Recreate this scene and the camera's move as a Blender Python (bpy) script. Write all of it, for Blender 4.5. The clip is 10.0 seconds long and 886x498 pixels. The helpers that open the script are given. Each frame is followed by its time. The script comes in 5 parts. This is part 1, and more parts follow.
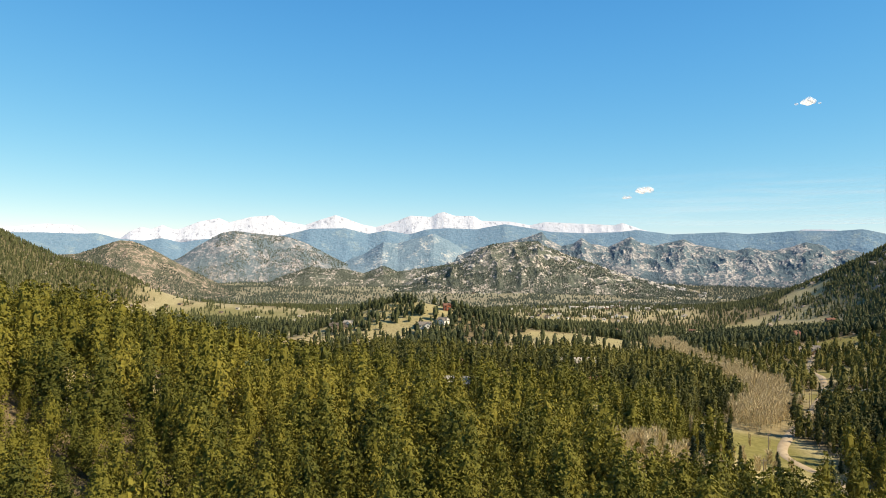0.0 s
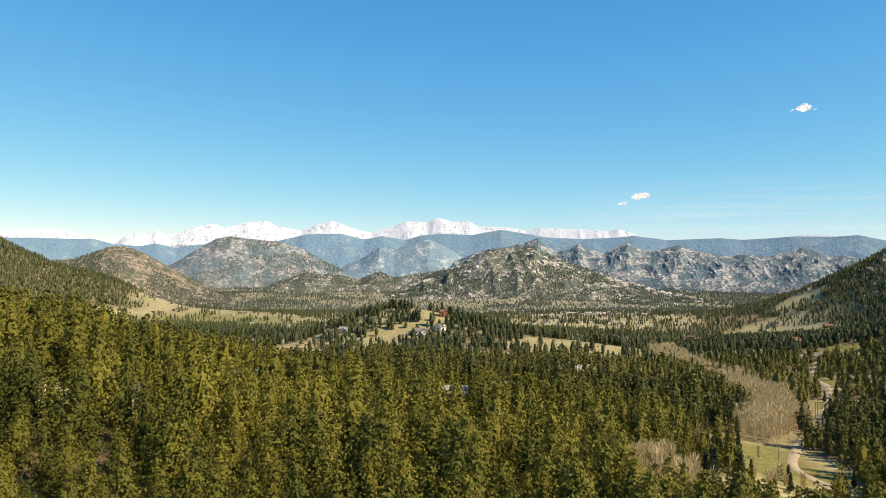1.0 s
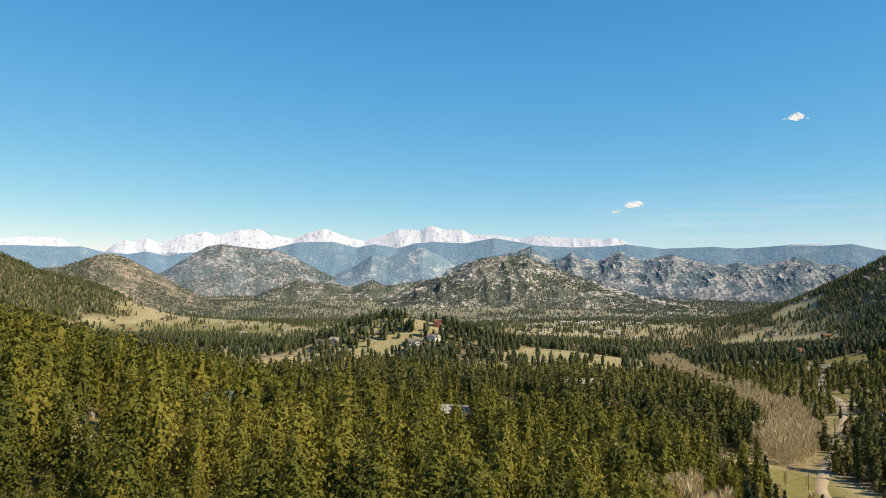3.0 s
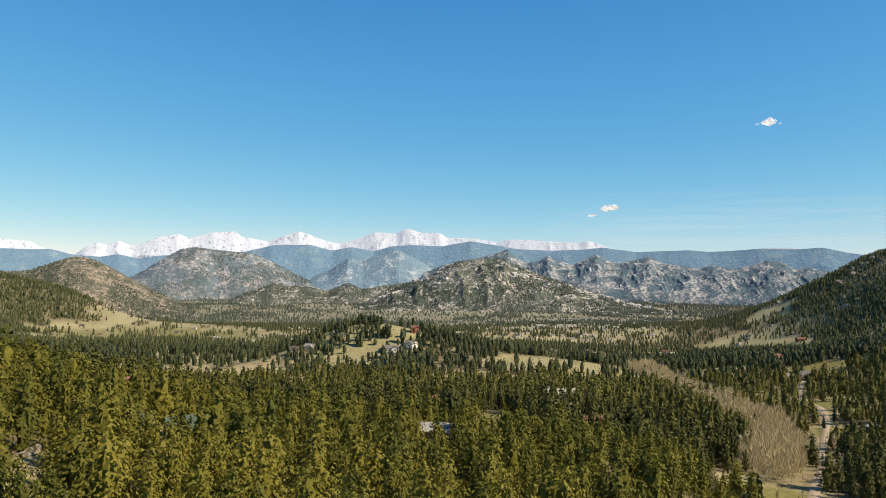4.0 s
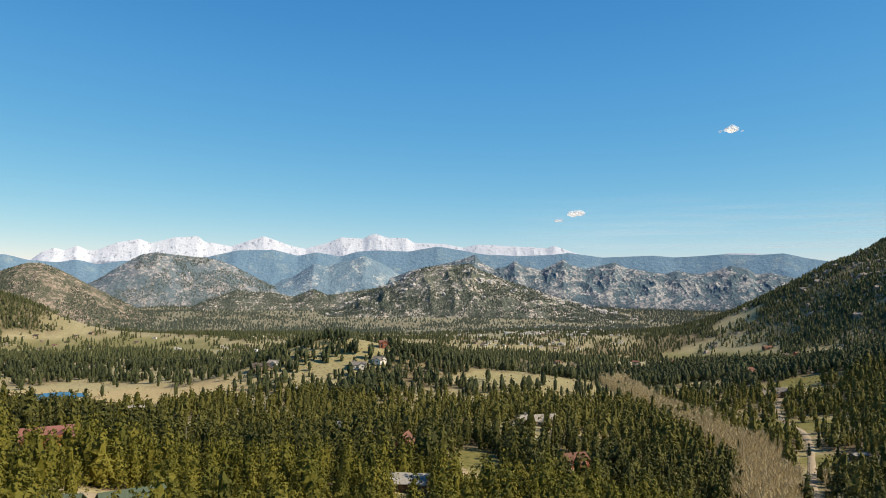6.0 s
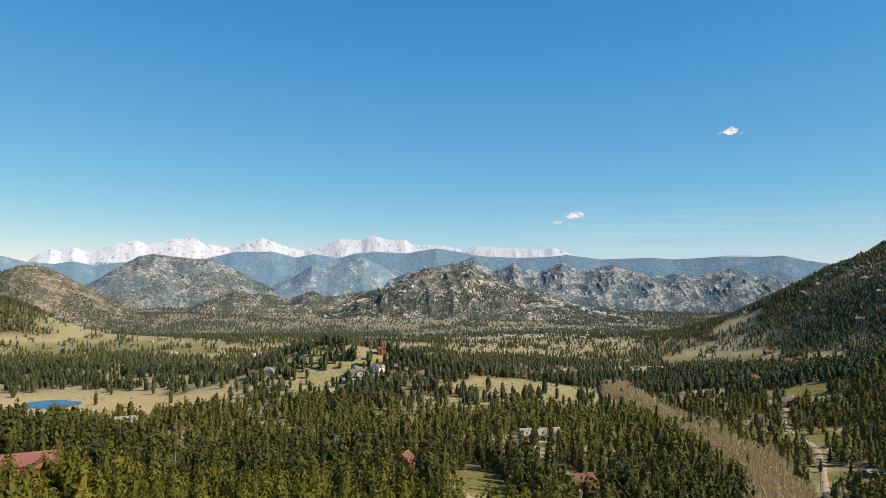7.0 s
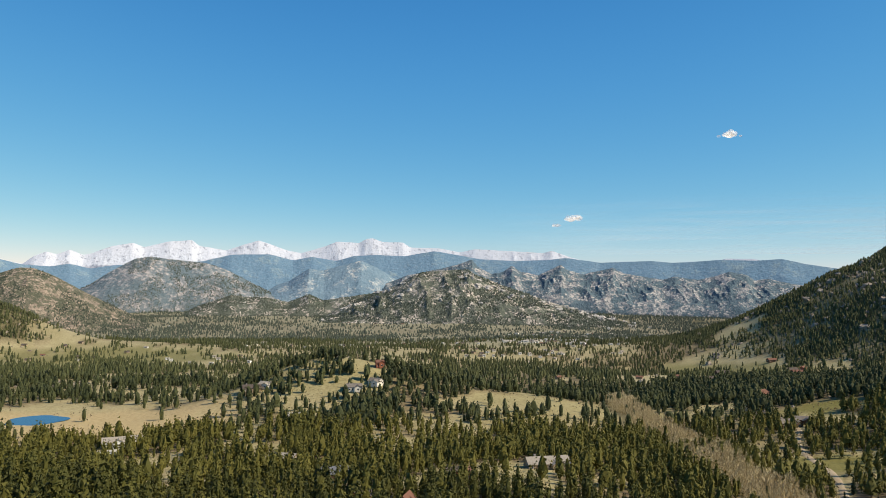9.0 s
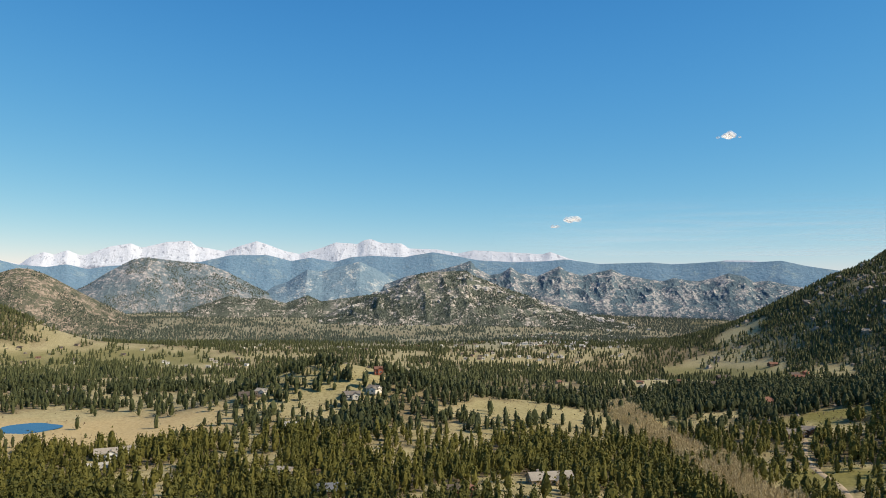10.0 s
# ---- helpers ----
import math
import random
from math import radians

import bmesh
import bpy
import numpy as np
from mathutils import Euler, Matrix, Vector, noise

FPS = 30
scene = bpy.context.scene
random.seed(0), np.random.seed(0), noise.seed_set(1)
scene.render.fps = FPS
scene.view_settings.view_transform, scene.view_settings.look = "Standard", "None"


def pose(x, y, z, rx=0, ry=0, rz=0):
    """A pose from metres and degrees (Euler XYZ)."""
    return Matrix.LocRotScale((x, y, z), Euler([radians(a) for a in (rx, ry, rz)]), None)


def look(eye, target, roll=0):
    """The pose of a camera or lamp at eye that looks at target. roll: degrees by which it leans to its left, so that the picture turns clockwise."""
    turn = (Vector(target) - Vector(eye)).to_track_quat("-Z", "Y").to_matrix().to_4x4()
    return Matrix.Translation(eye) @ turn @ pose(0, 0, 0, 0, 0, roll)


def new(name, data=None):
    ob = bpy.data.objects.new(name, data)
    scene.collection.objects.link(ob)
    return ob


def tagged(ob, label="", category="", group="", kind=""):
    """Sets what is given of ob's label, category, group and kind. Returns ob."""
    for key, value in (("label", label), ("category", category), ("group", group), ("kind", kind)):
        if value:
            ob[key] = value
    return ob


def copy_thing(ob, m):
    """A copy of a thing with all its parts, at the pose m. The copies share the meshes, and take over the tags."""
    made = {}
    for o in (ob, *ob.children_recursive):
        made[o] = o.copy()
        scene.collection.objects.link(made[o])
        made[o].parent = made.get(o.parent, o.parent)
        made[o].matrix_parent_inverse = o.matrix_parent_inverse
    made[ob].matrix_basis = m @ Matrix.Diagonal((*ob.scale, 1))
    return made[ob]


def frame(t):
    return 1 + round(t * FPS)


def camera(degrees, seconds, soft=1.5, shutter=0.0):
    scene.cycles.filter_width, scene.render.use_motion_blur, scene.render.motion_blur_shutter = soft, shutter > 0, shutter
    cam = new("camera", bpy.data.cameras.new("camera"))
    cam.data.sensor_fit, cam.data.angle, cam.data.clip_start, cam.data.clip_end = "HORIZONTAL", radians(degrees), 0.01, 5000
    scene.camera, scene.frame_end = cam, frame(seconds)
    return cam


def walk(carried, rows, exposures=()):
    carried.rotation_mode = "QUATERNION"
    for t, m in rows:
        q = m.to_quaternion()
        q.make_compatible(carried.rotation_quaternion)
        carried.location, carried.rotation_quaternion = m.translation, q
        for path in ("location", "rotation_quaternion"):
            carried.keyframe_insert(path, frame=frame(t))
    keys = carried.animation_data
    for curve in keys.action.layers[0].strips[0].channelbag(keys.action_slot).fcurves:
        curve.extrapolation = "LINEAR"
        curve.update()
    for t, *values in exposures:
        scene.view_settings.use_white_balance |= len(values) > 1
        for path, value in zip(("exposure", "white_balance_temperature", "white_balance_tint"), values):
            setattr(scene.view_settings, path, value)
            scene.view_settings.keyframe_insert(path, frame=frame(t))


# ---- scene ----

# ---------------------------------------------------------------- camera
PATH = [  # seconds, eye, heading to the left of +y, tilt up, roll
    (0.0, (0.12, 3.53, 99.68), 0.04, 0.27, 0.14),
    (0.5, (-0.34, 8.15, 99.55), -0.12, 0.5, 0.15),
    (1.0, (-0.68, 13.16, 99.48), -0.27, 0.71, 0.17),
    (1.5, (-1.09, 18.51, 99.32), -0.43, 0.91, 0.2),
    (2.0, (-1.56, 24.4, 99.15), -0.56, 1.1, 0.22),
    (3.5, (-3.02, 42.53, 99.95), -1.45, 1.46, 0.30),
    (4.0, (-3.5, 48.45, 102.2), -2.66, 1.57, 0.27),
    (4.5, (-4.1, 54.1, 104.7), -3.68, 1.66, 0.22),
    (5.0, (-4.7, 59.66, 107.2), -4.47, 1.73, 0.2),
    (5.5, (-5.1, 65.2, 109.6), -4.99, 1.81, 0.2),
    (7.0, (-5.72, 82.5, 116.85), -5.37, 1.96, 0.27),
    (7.5, (-5.8, 88.1, 119.2), -5.38, 1.99, 0.29),
    (8.0, (-5.92, 93.5, 121.6), -5.41, 2.02, 0.31),
    (8.5, (-6.1, 98.7, 124.1), -5.47, 2.05, 0.33),
    (9.0, (-6.28, 104.0, 126.8), -5.55, 2.07, 0.36),
    (9.5, (-6.38, 109.4, 129.45), -5.61, 2.08, 0.4),
    (10.0, (-6.44, 114.88, 132.0), -5.67, 2.09, 0.45),
]


def heading(eye, yaw, tilt, roll):
    a, b = radians(yaw), radians(tilt)
    way = Vector((-math.sin(a) * math.cos(b), math.cos(a) * math.cos(b), math.sin(b)))
    return look(eye, Vector(eye) + 100 * way, roll)


cam = camera(61.5, 10.0, soft=0.95)
walk(cam, [(t, heading(eye, yaw, tilt, roll)) for t, eye, yaw, tilt, roll in PATH],
     [(0.0, 0.40, 7050, 10), (2.0, 0.27, 6900, 10), (4.0, 0.13, 6700, 10), (7.0, 0.04, 6600, 10), (10.0, 0.0, 6550, 10)])

# ---------------------------------------------------------------- sky, sun, exposure
SUN_AZ, SUN_EL = 113.0, 40.0          # degrees clockwise from +y, degrees up
world = bpy.data.worlds.new("mountain_sky")
scene.world = world
world.use_nodes = True
wn, wl = world.node_tree.nodes, world.node_tree.links
wn.clear()
sky = wn.new("ShaderNodeTexSky")
sky.sky_type, sky.sun_disc = "NISHITA", False
sky.sun_elevation, sky.sun_rotation = radians(SUN_EL), radians(SUN_AZ)
sky.altitude, sky.air_density, sky.dust_density, sky.ozone_density = 2500, 1.0, 0.05, 4.0
back = wn.new("ShaderNodeBackground")
back.inputs["Strength"].default_value = 0.13
wout = wn.new("ShaderNodeOutputWorld")
# thin, dry high-mountain air: each colour's fall from horizon to zenith
parts_, whole_ = wn.new("ShaderNodeSeparateColor"), wn.new("ShaderNodeCombineColor")
wl.new(sky.outputs[0], parts_.inputs[0])
for k, (gain, power) in enumerate(((0.472, 1.31), (1.36, 0.72), (3.15, 0.31))):
    p, g = wn.new("ShaderNodeMath"), wn.new("ShaderNodeMath")
    p.operation, g.operation = "POWER", "MULTIPLY"
    p.inputs[1].default_value, g.inputs[1].default_value = power, gain
    wl.new(parts_.outputs[k], p.inputs[0])
    wl.new(p.outputs[0], g.inputs[0])
    wl.new(g.outputs[0], whole_.inputs[k])
# the deep blue goes on darkening towards the zenith
place_, upward_, fall_, deep_ = wn.new("ShaderNodeTexCoord"), wn.new("ShaderNodeSeparateXYZ"), wn.new("ShaderNodeMapRange"), wn.new("ShaderNodeVectorMath")
fall_.interpolation_type, deep_.operation = "SMOOTHSTEP", "SCALE"
for k, v in zip(("From Min", "From Max", "To Min", "To Max"), (0.22, 0.95, 1.0, 0.42)):
    fall_.inputs[k].default_value = v
wl.new(place_.outputs["Generated"], upward_.inputs[0])
wl.new(upward_.outputs[2], fall_.inputs["Value"])
wl.new(whole_.outputs[0], deep_.inputs[0])
wl.new(fall_.outputs[0], deep_.inputs["Scale"])
wl.new(deep_.outputs[0], back.inputs[0])
wl.new(back.outputs[0], wout.inputs[0])

sun = new("sun", bpy.data.lights.new("sun", "SUN"))
sun.data.energy, sun.data.angle, sun.data.color = 5.2, radians(0.53), (1.0, 0.885, 0.71)
_s = Vector((math.sin(radians(SUN_AZ)) * math.cos(radians(SUN_EL)), math.cos(radians(SUN_AZ)) * math.cos(radians(SUN_EL)), math.sin(radians(SUN_EL))))
sun.matrix_world = look(_s * 900, (0, 0, 0))

# ---------------------------------------------------------------- small tools
RNG = np.random.default_rng(7)
_table = np.random.default_rng(3).random((256, 256))


def lattice(x, y, seed=0):
    """Smooth lattice noise in 0..1 for arrays."""
    x, y = np.asarray(x, float) + 17.31 * seed, np.asarray(y, float) - 9.77 * seed
    i, j = np.floor(x).astype(int), np.floor(y).astype(int)
    u, v = x - i, y - j
    u, v = u * u * (3 - 2 * u), v * v * (3 - 2 * v)
    a, b = _table[i % 256, j % 256], _table[(i + 1) % 256, j % 256]
    c, d = _table[i % 256, (j + 1) % 256], _table[(i + 1) % 256, (j + 1) % 256]
    return (a * (1 - u) + b * u) * (1 - v) + (c * (1 - u) + d * u) * v


def fbm(x, y, size, octaves=4, seed=0, gain=0.5):
    """Layered noise, about -1..1, whose largest forms measure size metres."""
    total, weight, norm = 0.0, 1.0, 0.0
    for k in range(octaves):
        total = total + weight * (2 * lattice(np.asarray(x) / size * 2**k, np.asarray(y) / size * 2**k, seed + k) - 1)
        norm += weight
        weight *= gain
    return total / norm * 1.5


def crags(x, y, size, octaves=4, seed=0):
    """Sharp-crested noise, 0..1."""
    total, weight, norm = 0.0, 1.0, 0.0
    for k in range(octaves):
        total = total + weight * (1 - np.abs(2 * lattice(np.asarray(x) / size * 2**k, np.asarray(y) / size * 2**k, seed + 5 * k) - 1)) ** 2
        norm += weight
        weight *= 0.5
    return total / norm


def ramp(v, lo, hi):
    t = np.clip((v - lo) / (hi - lo), 0, 1)
    return t * t * (3 - 2 * t)


# ---- terrain ----
BASE = ((-300, 0, 105, 150, 400, 650, 950, 1500, 2000, 2500, 3000, 3400, 3700, 4100, 5200),
        (80, 48, 53, 53, 28, 5, -12, -43, -66, -88, -108, -98, -78, -66, -60))
HILLS = [  # x, y, height, half width in x and in y
    (-150, 190, 29, 110, 130), (-110, 40, -28, 90, 75), (110, 240, -14, 70, 120), (180, 400, -13, 90, 120),
    (300, 620, -15, 130, 140), (620, 650, 62, 220, 260), (0, 900, 34, 90, 70), (-110, 920, 9, 90, 80),
    (100, 720, 5, 110, 110), (-200, 560, -2, 140, 140), (-300, 800, -4, 170, 140), (200, 1050, -18, 160, 120),
    (-500, 1200, 11, 320, 260), (1450, 1900, 165, 420, 420), (1150, 1400, 152, 260, 300), (1110, 1900, 42, 190, 280), (800, 1950, 12, 260, 260),
]
HILLS += [
    (1900, 2000, 311, 500, 500), (-1230, 1950, 128, 230, 260), (-1600, 1800, 279, 400, 400),
    (-30, 330, -6, 110, 110), (150, 150, -42, 60, 90), (250, 120, 16, 90, 120), (-180, 360, 23, 100, 120),
    (600, 1700, -38, 300, 300), (-935, 2090, 82, 170, 130), (-640, 2080, 24, 220, 150), (-1160, 2150, 14, 150, 200), (-90, 925, 14, 60, 55), (-45, 925, 8, 50, 50), (130, 885, 11, 75, 65),
    (-60, 250, 3, 90, 90), (20, 330, 10, 80, 80), (60, 400, 5, 80, 80), (90, 500, 5, 80, 80), (150, 350, 2, 70, 70),
    (100, 240, 5, 60, 60), (240, 520, 2, 90, 90), (310, 630, 8, 90, 90), (0, 830, 8, 80, 80), (-120, 830, 8, 80, 80),
    (-60, 690, 6, 90, 90), (150, 800, 7, 80, 80), (260, 720, 2, 80, 80), (-30, 450, 5, 80, 80),
]


POND = (-309, 822, -7.4, 24, 24)      # x, y, water level, half lengths


def land(x, y):
    """Height of the ground."""
    x, y = np.asarray(x, float), np.asarray(y, float)
    z = np.interp(y, *BASE)
    for cx, cy, h, rx, ry in HILLS:
        z = z + h * np.exp(-(((x - cx) / rx) ** 2) - ((y - cy) / ry) ** 2)
    away = np.hypot(x, y)
    stony = np.exp(-(((x - 1500) / 560) ** 2) - ((y - 1800) / 620) ** 2) + np.exp(-(((x + 1350) / 420) ** 2) - ((y - 1900) / 420) ** 2)
    z = z + stony * (crags(x, y, 210, 4, 6) - 0.4) * 34
    z = z + fbm(x, y, 90, 3, 2) * 1.6 * ramp(away, 60, 400) + fbm(x, y, 420, 3, 9) * 7 * ramp(away, 900, 2200)
    pool = ramp(np.hypot((x - POND[0]) / POND[3], (y - POND[1]) / POND[4]), 0.85, 1.7)
    return (POND[2] - 0.9) * (1 - pool) + z * pool
# ---- end terrain ----


def link_mesh(name, verts, faces, material=None, parent=None, smooth=False):
    """One mesh object from arrays; faces may hold triangles or quads."""
    me = bpy.data.meshes.new(name)
    verts, faces = np.asarray(verts, np.float32).reshape(-1, 3), np.asarray(faces, np.int32)
    n, k = faces.shape
    me.vertices.add(len(verts))
    me.vertices.foreach_set("co", verts.ravel())
    me.loops.add(n * k)
    me.loops.foreach_set("vertex_index", faces.ravel())
    me.polygons.add(n)
    me.polygons.foreach_set("loop_start", np.arange(0, n * k, k, dtype=np.int32))
    me.polygons.foreach_set("loop_total", np.full(n, k, dtype=np.int32))
    me.polygons.foreach_set("use_smooth", np.full(n, smooth))
    me.update(calc_edges=True)
    if material:
        me.materials.append(material)
    ob = new(name, me)
    ob.parent = parent
    return ob


def grid_faces(rows, cols):
    a = np.arange(rows * cols).reshape(rows, cols)
    return np.stack([a[:-1, :-1], a[:-1, 1:], a[1:, 1:], a[1:, :-1]], -1).reshape(-1, 4)


# ---------------------------------------------------------------- materials
def material(name, build, roughness=0.9, specular=0.2):
    """A node material; build(nodes, links, shader) fills the colour and relief."""
    m = bpy.data.materials.new(name)
    m.use_nodes = True
    nt = m.node_tree
    b = nt.nodes["Principled BSDF"]
    b.inputs["Roughness"].default_value = roughness
    b.inputs["Specular IOR Level"].default_value = specular
    build(nt.nodes, nt.links, b)
    return m


def place_noise(n, l, scale, detail=4, rough=0.6, kind="Object"):
    co = n.new("ShaderNodeTexCoord")
    t = n.new("ShaderNodeTexNoise")
    t.inputs["Scale"].default_value, t.inputs["Detail"].default_value, t.inputs["Roughness"].default_value = scale, detail, rough
    l.new(co.outputs[kind], t.inputs["Vector"])
    return t.outputs["Fac"]


def steps(n, l, fac, *stops):
    r = n.new("ShaderNodeValToRGB")
    e = r.color_ramp.elements
    while len(e) < len(stops):
        e.new(0.5)
    for el, (at, col) in zip(e, stops):
        el.position, el.color = at, (*col, 1)
    l.new(fac, r.inputs[0])
    return r.outputs[0]


def mixed(n, l, fac, a, b):
    m = n.new("ShaderNodeMix")
    m.data_type = "RGBA"
    if isinstance(fac, (int, float)):
        m.inputs["Factor"].default_value = fac
    else:
        l.new(fac, m.inputs["Factor"])
    for key, v in ((6, a), (7, b)):
        if isinstance(v, tuple):
            m.inputs[key].default_value = (*v, 1)
        else:
            l.new(v, m.inputs[key])
    return m.outputs[2]


def relief(n, l, b, height, strength, distance):
    bump = n.new("ShaderNodeBump")
    bump.inputs["Strength"].default_value, bump.inputs["Distance"].default_value = strength, distance
    l.new(height, bump.inputs["Height"])
    l.new(bump.outputs[0], b.inputs["Normal"])


def sums(n, l, op, a, b):
    m = n.new("ShaderNodeMath")
    m.operation = op
    for k, v in enumerate((a, b)):
        if isinstance(v, (int, float)):
            m.inputs[k].default_value = v
        else:
            l.new(v, m.inputs[k])
    return m.outputs[0]


def foliage(name, dark, mid, light, trans=0.25):
    """Needles or twigs: tone varies from tree to tree (attribute), tuft to tuft and stand to stand."""
    def build(n, l, b):
        own = n.new("ShaderNodeAttribute")
        own.attribute_name = "tone"
        geo = n.new("ShaderNodeNewGeometry")
        big = place_noise(n, l, 0.045, 2, 0.5, "Object")
        info = n.new("ShaderNodeObjectInfo")
        per = sums(n, l, "MULTIPLY", geo.outputs["Random Per Island"], 0.10)
        tree = sums(n, l, "MULTIPLY", sums(n, l, "ADD", info.outputs["Random"], own.outputs["Fac"]), 0.58)
        v = sums(n, l, "ADD", sums(n, l, "ADD", per, tree), sums(n, l, "MULTIPLY", big, 0.20))
        col = steps(n, l, v, (0.12, dark), (0.5, mid), (0.98, light))
        l.new(col, b.inputs["Base Color"])
        tr = n.new("ShaderNodeBsdfTranslucent")
        l.new(col, tr.inputs[0])
        mx = n.new("ShaderNodeMixShader")
        mx.inputs[0].default_value = trans
        out = n["Material Output"]
        l.new(b.outputs[0], mx.inputs[1])
        l.new(tr.outputs[0], mx.inputs[2])
        l.new(mx.outputs[0], out.inputs[0])
    return material(name, build, 0.75, 0.25)


M_PINE = foliage("pine_needles", (0.066, 0.071, 0.010), (0.140, 0.129, 0.016), (0.216, 0.183, 0.025), 0.16)
# Stands beyond the near slope: greener, and darkened in colour for their shaded side
M_VALLEY = foliage("darkened_valley_pine_needles", (0.037, 0.042, 0.010), (0.083, 0.082, 0.016), (0.138, 0.124, 0.024), 0.12)
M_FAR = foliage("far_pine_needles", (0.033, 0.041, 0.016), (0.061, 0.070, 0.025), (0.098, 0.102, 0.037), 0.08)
# Farthest pines: blue distance haze mixed into the needle colour
M_DISTANT = foliage("hazy_distant_pine_needles", (0.042, 0.058, 0.044), (0.066, 0.084, 0.060), (0.095, 0.110, 0.078), 0.1)
M_SPRUCE = foliage("spruce_needles", (0.021, 0.032, 0.015), (0.043, 0.058, 0.024), (0.078, 0.090, 0.038))
M_SHRUB = foliage("bare_shrub_twigs", (0.12, 0.09, 0.05), (0.22, 0.17, 0.10), (0.34, 0.28, 0.18), 0.1)


def _bark(n, l, b):
    f = place_noise(n, l, 6, 4)
    l.new(steps(n, l, f, (0.3, (0.06, 0.04, 0.03)), (0.7, (0.20, 0.13, 0.09))), b.inputs["Base Color"])
    relief(n, l, b, f, 0.6, 0.03)


M_BARK = material("pine_bark", _bark)


def _twig(n, l, b):
    geo = n.new("ShaderNodeNewGeometry")
    l.new(steps(n, l, geo.outputs["Random Per Island"], (0.0, (0.36, 0.28, 0.14)), (0.5, (0.54, 0.43, 0.23)), (1.0, (0.70, 0.59, 0.38))), b.inputs["Base Color"])


M_TWIG = material("bare_aspen_twigs", _twig)


def _ground(n, l, b):
    """Dry grass in the open, needles and bare earth under trees; the two follow the plan's cover attribute."""
    att = n.new("ShaderNodeAttribute")
    att.attribute_name = "cover"
    sep = n.new("ShaderNodeSeparateColor")
    l.new(att.outputs["Color"], sep.inputs[0])
    fine, broad = place_noise(n, l, 0.35, 5, 0.65), place_noise(n, l, 0.02, 4, 0.6)
    grass = steps(n, l, fine, (0.25, (0.30, 0.245, 0.12)), (0.5, (0.45, 0.375, 0.195)), (0.8, (0.58, 0.50, 0.285)))
    green = steps(n, l, fine, (0.25, (0.145, 0.135, 0.038)), (0.8, (0.30, 0.26, 0.088)))
    floor = steps(n, l, fine, (0.3, (0.105, 0.076, 0.044)), (0.7, (0.24, 0.182, 0.105)))
    tint = steps(n, l, broad, (0.40, (0, 0, 0)), (0.65, (1, 1, 1)))
    open_ = mixed(n, l, sums(n, l, "MULTIPLY", tint, 0.25), grass, green)
    open_ = mixed(n, l, sep.outputs["Green"], open_, green)
    rag = sums(n, l, "ADD", sep.outputs["Red"], sums(n, l, "MULTIPLY", sums(n, l, "SUBTRACT", fine, 0.5), 0.5))
    hay = steps(n, l, fine, (0.25, (0.40, 0.29, 0.13)), (0.8, (0.64, 0.50, 0.27)))
    open_ = mixed(n, l, sep.outputs["Blue"], open_, hay)
    # far ground pales to grey-green: distance haze put into the ground colour
    faded = n.new("ShaderNodeAttribute")
    faded.attribute_name = "far_haze"
    open_ = mixed(n, l, faded.outputs["Fac"], open_, steps(n, l, fine, (0.25, (0.19, 0.19, 0.135)), (0.8, (0.38, 0.36, 0.265))))
    # darker, greener floor tone on the wooded hillsides
    slope_floor = steps(n, l, fine, (0.3, (0.060, 0.058, 0.028)), (0.7, (0.14, 0.12, 0.065)))
    floor = mixed(n, l, att.outputs["Alpha"], slope_floor, floor)
    l.new(mixed(n, l, rag, floor, open_), b.inputs["Base Color"])
    relief(n, l, b, fine, 0.5, 0.5)


M_GROUND = material("mountain_meadow_ground", _ground, 0.95, 0.1)


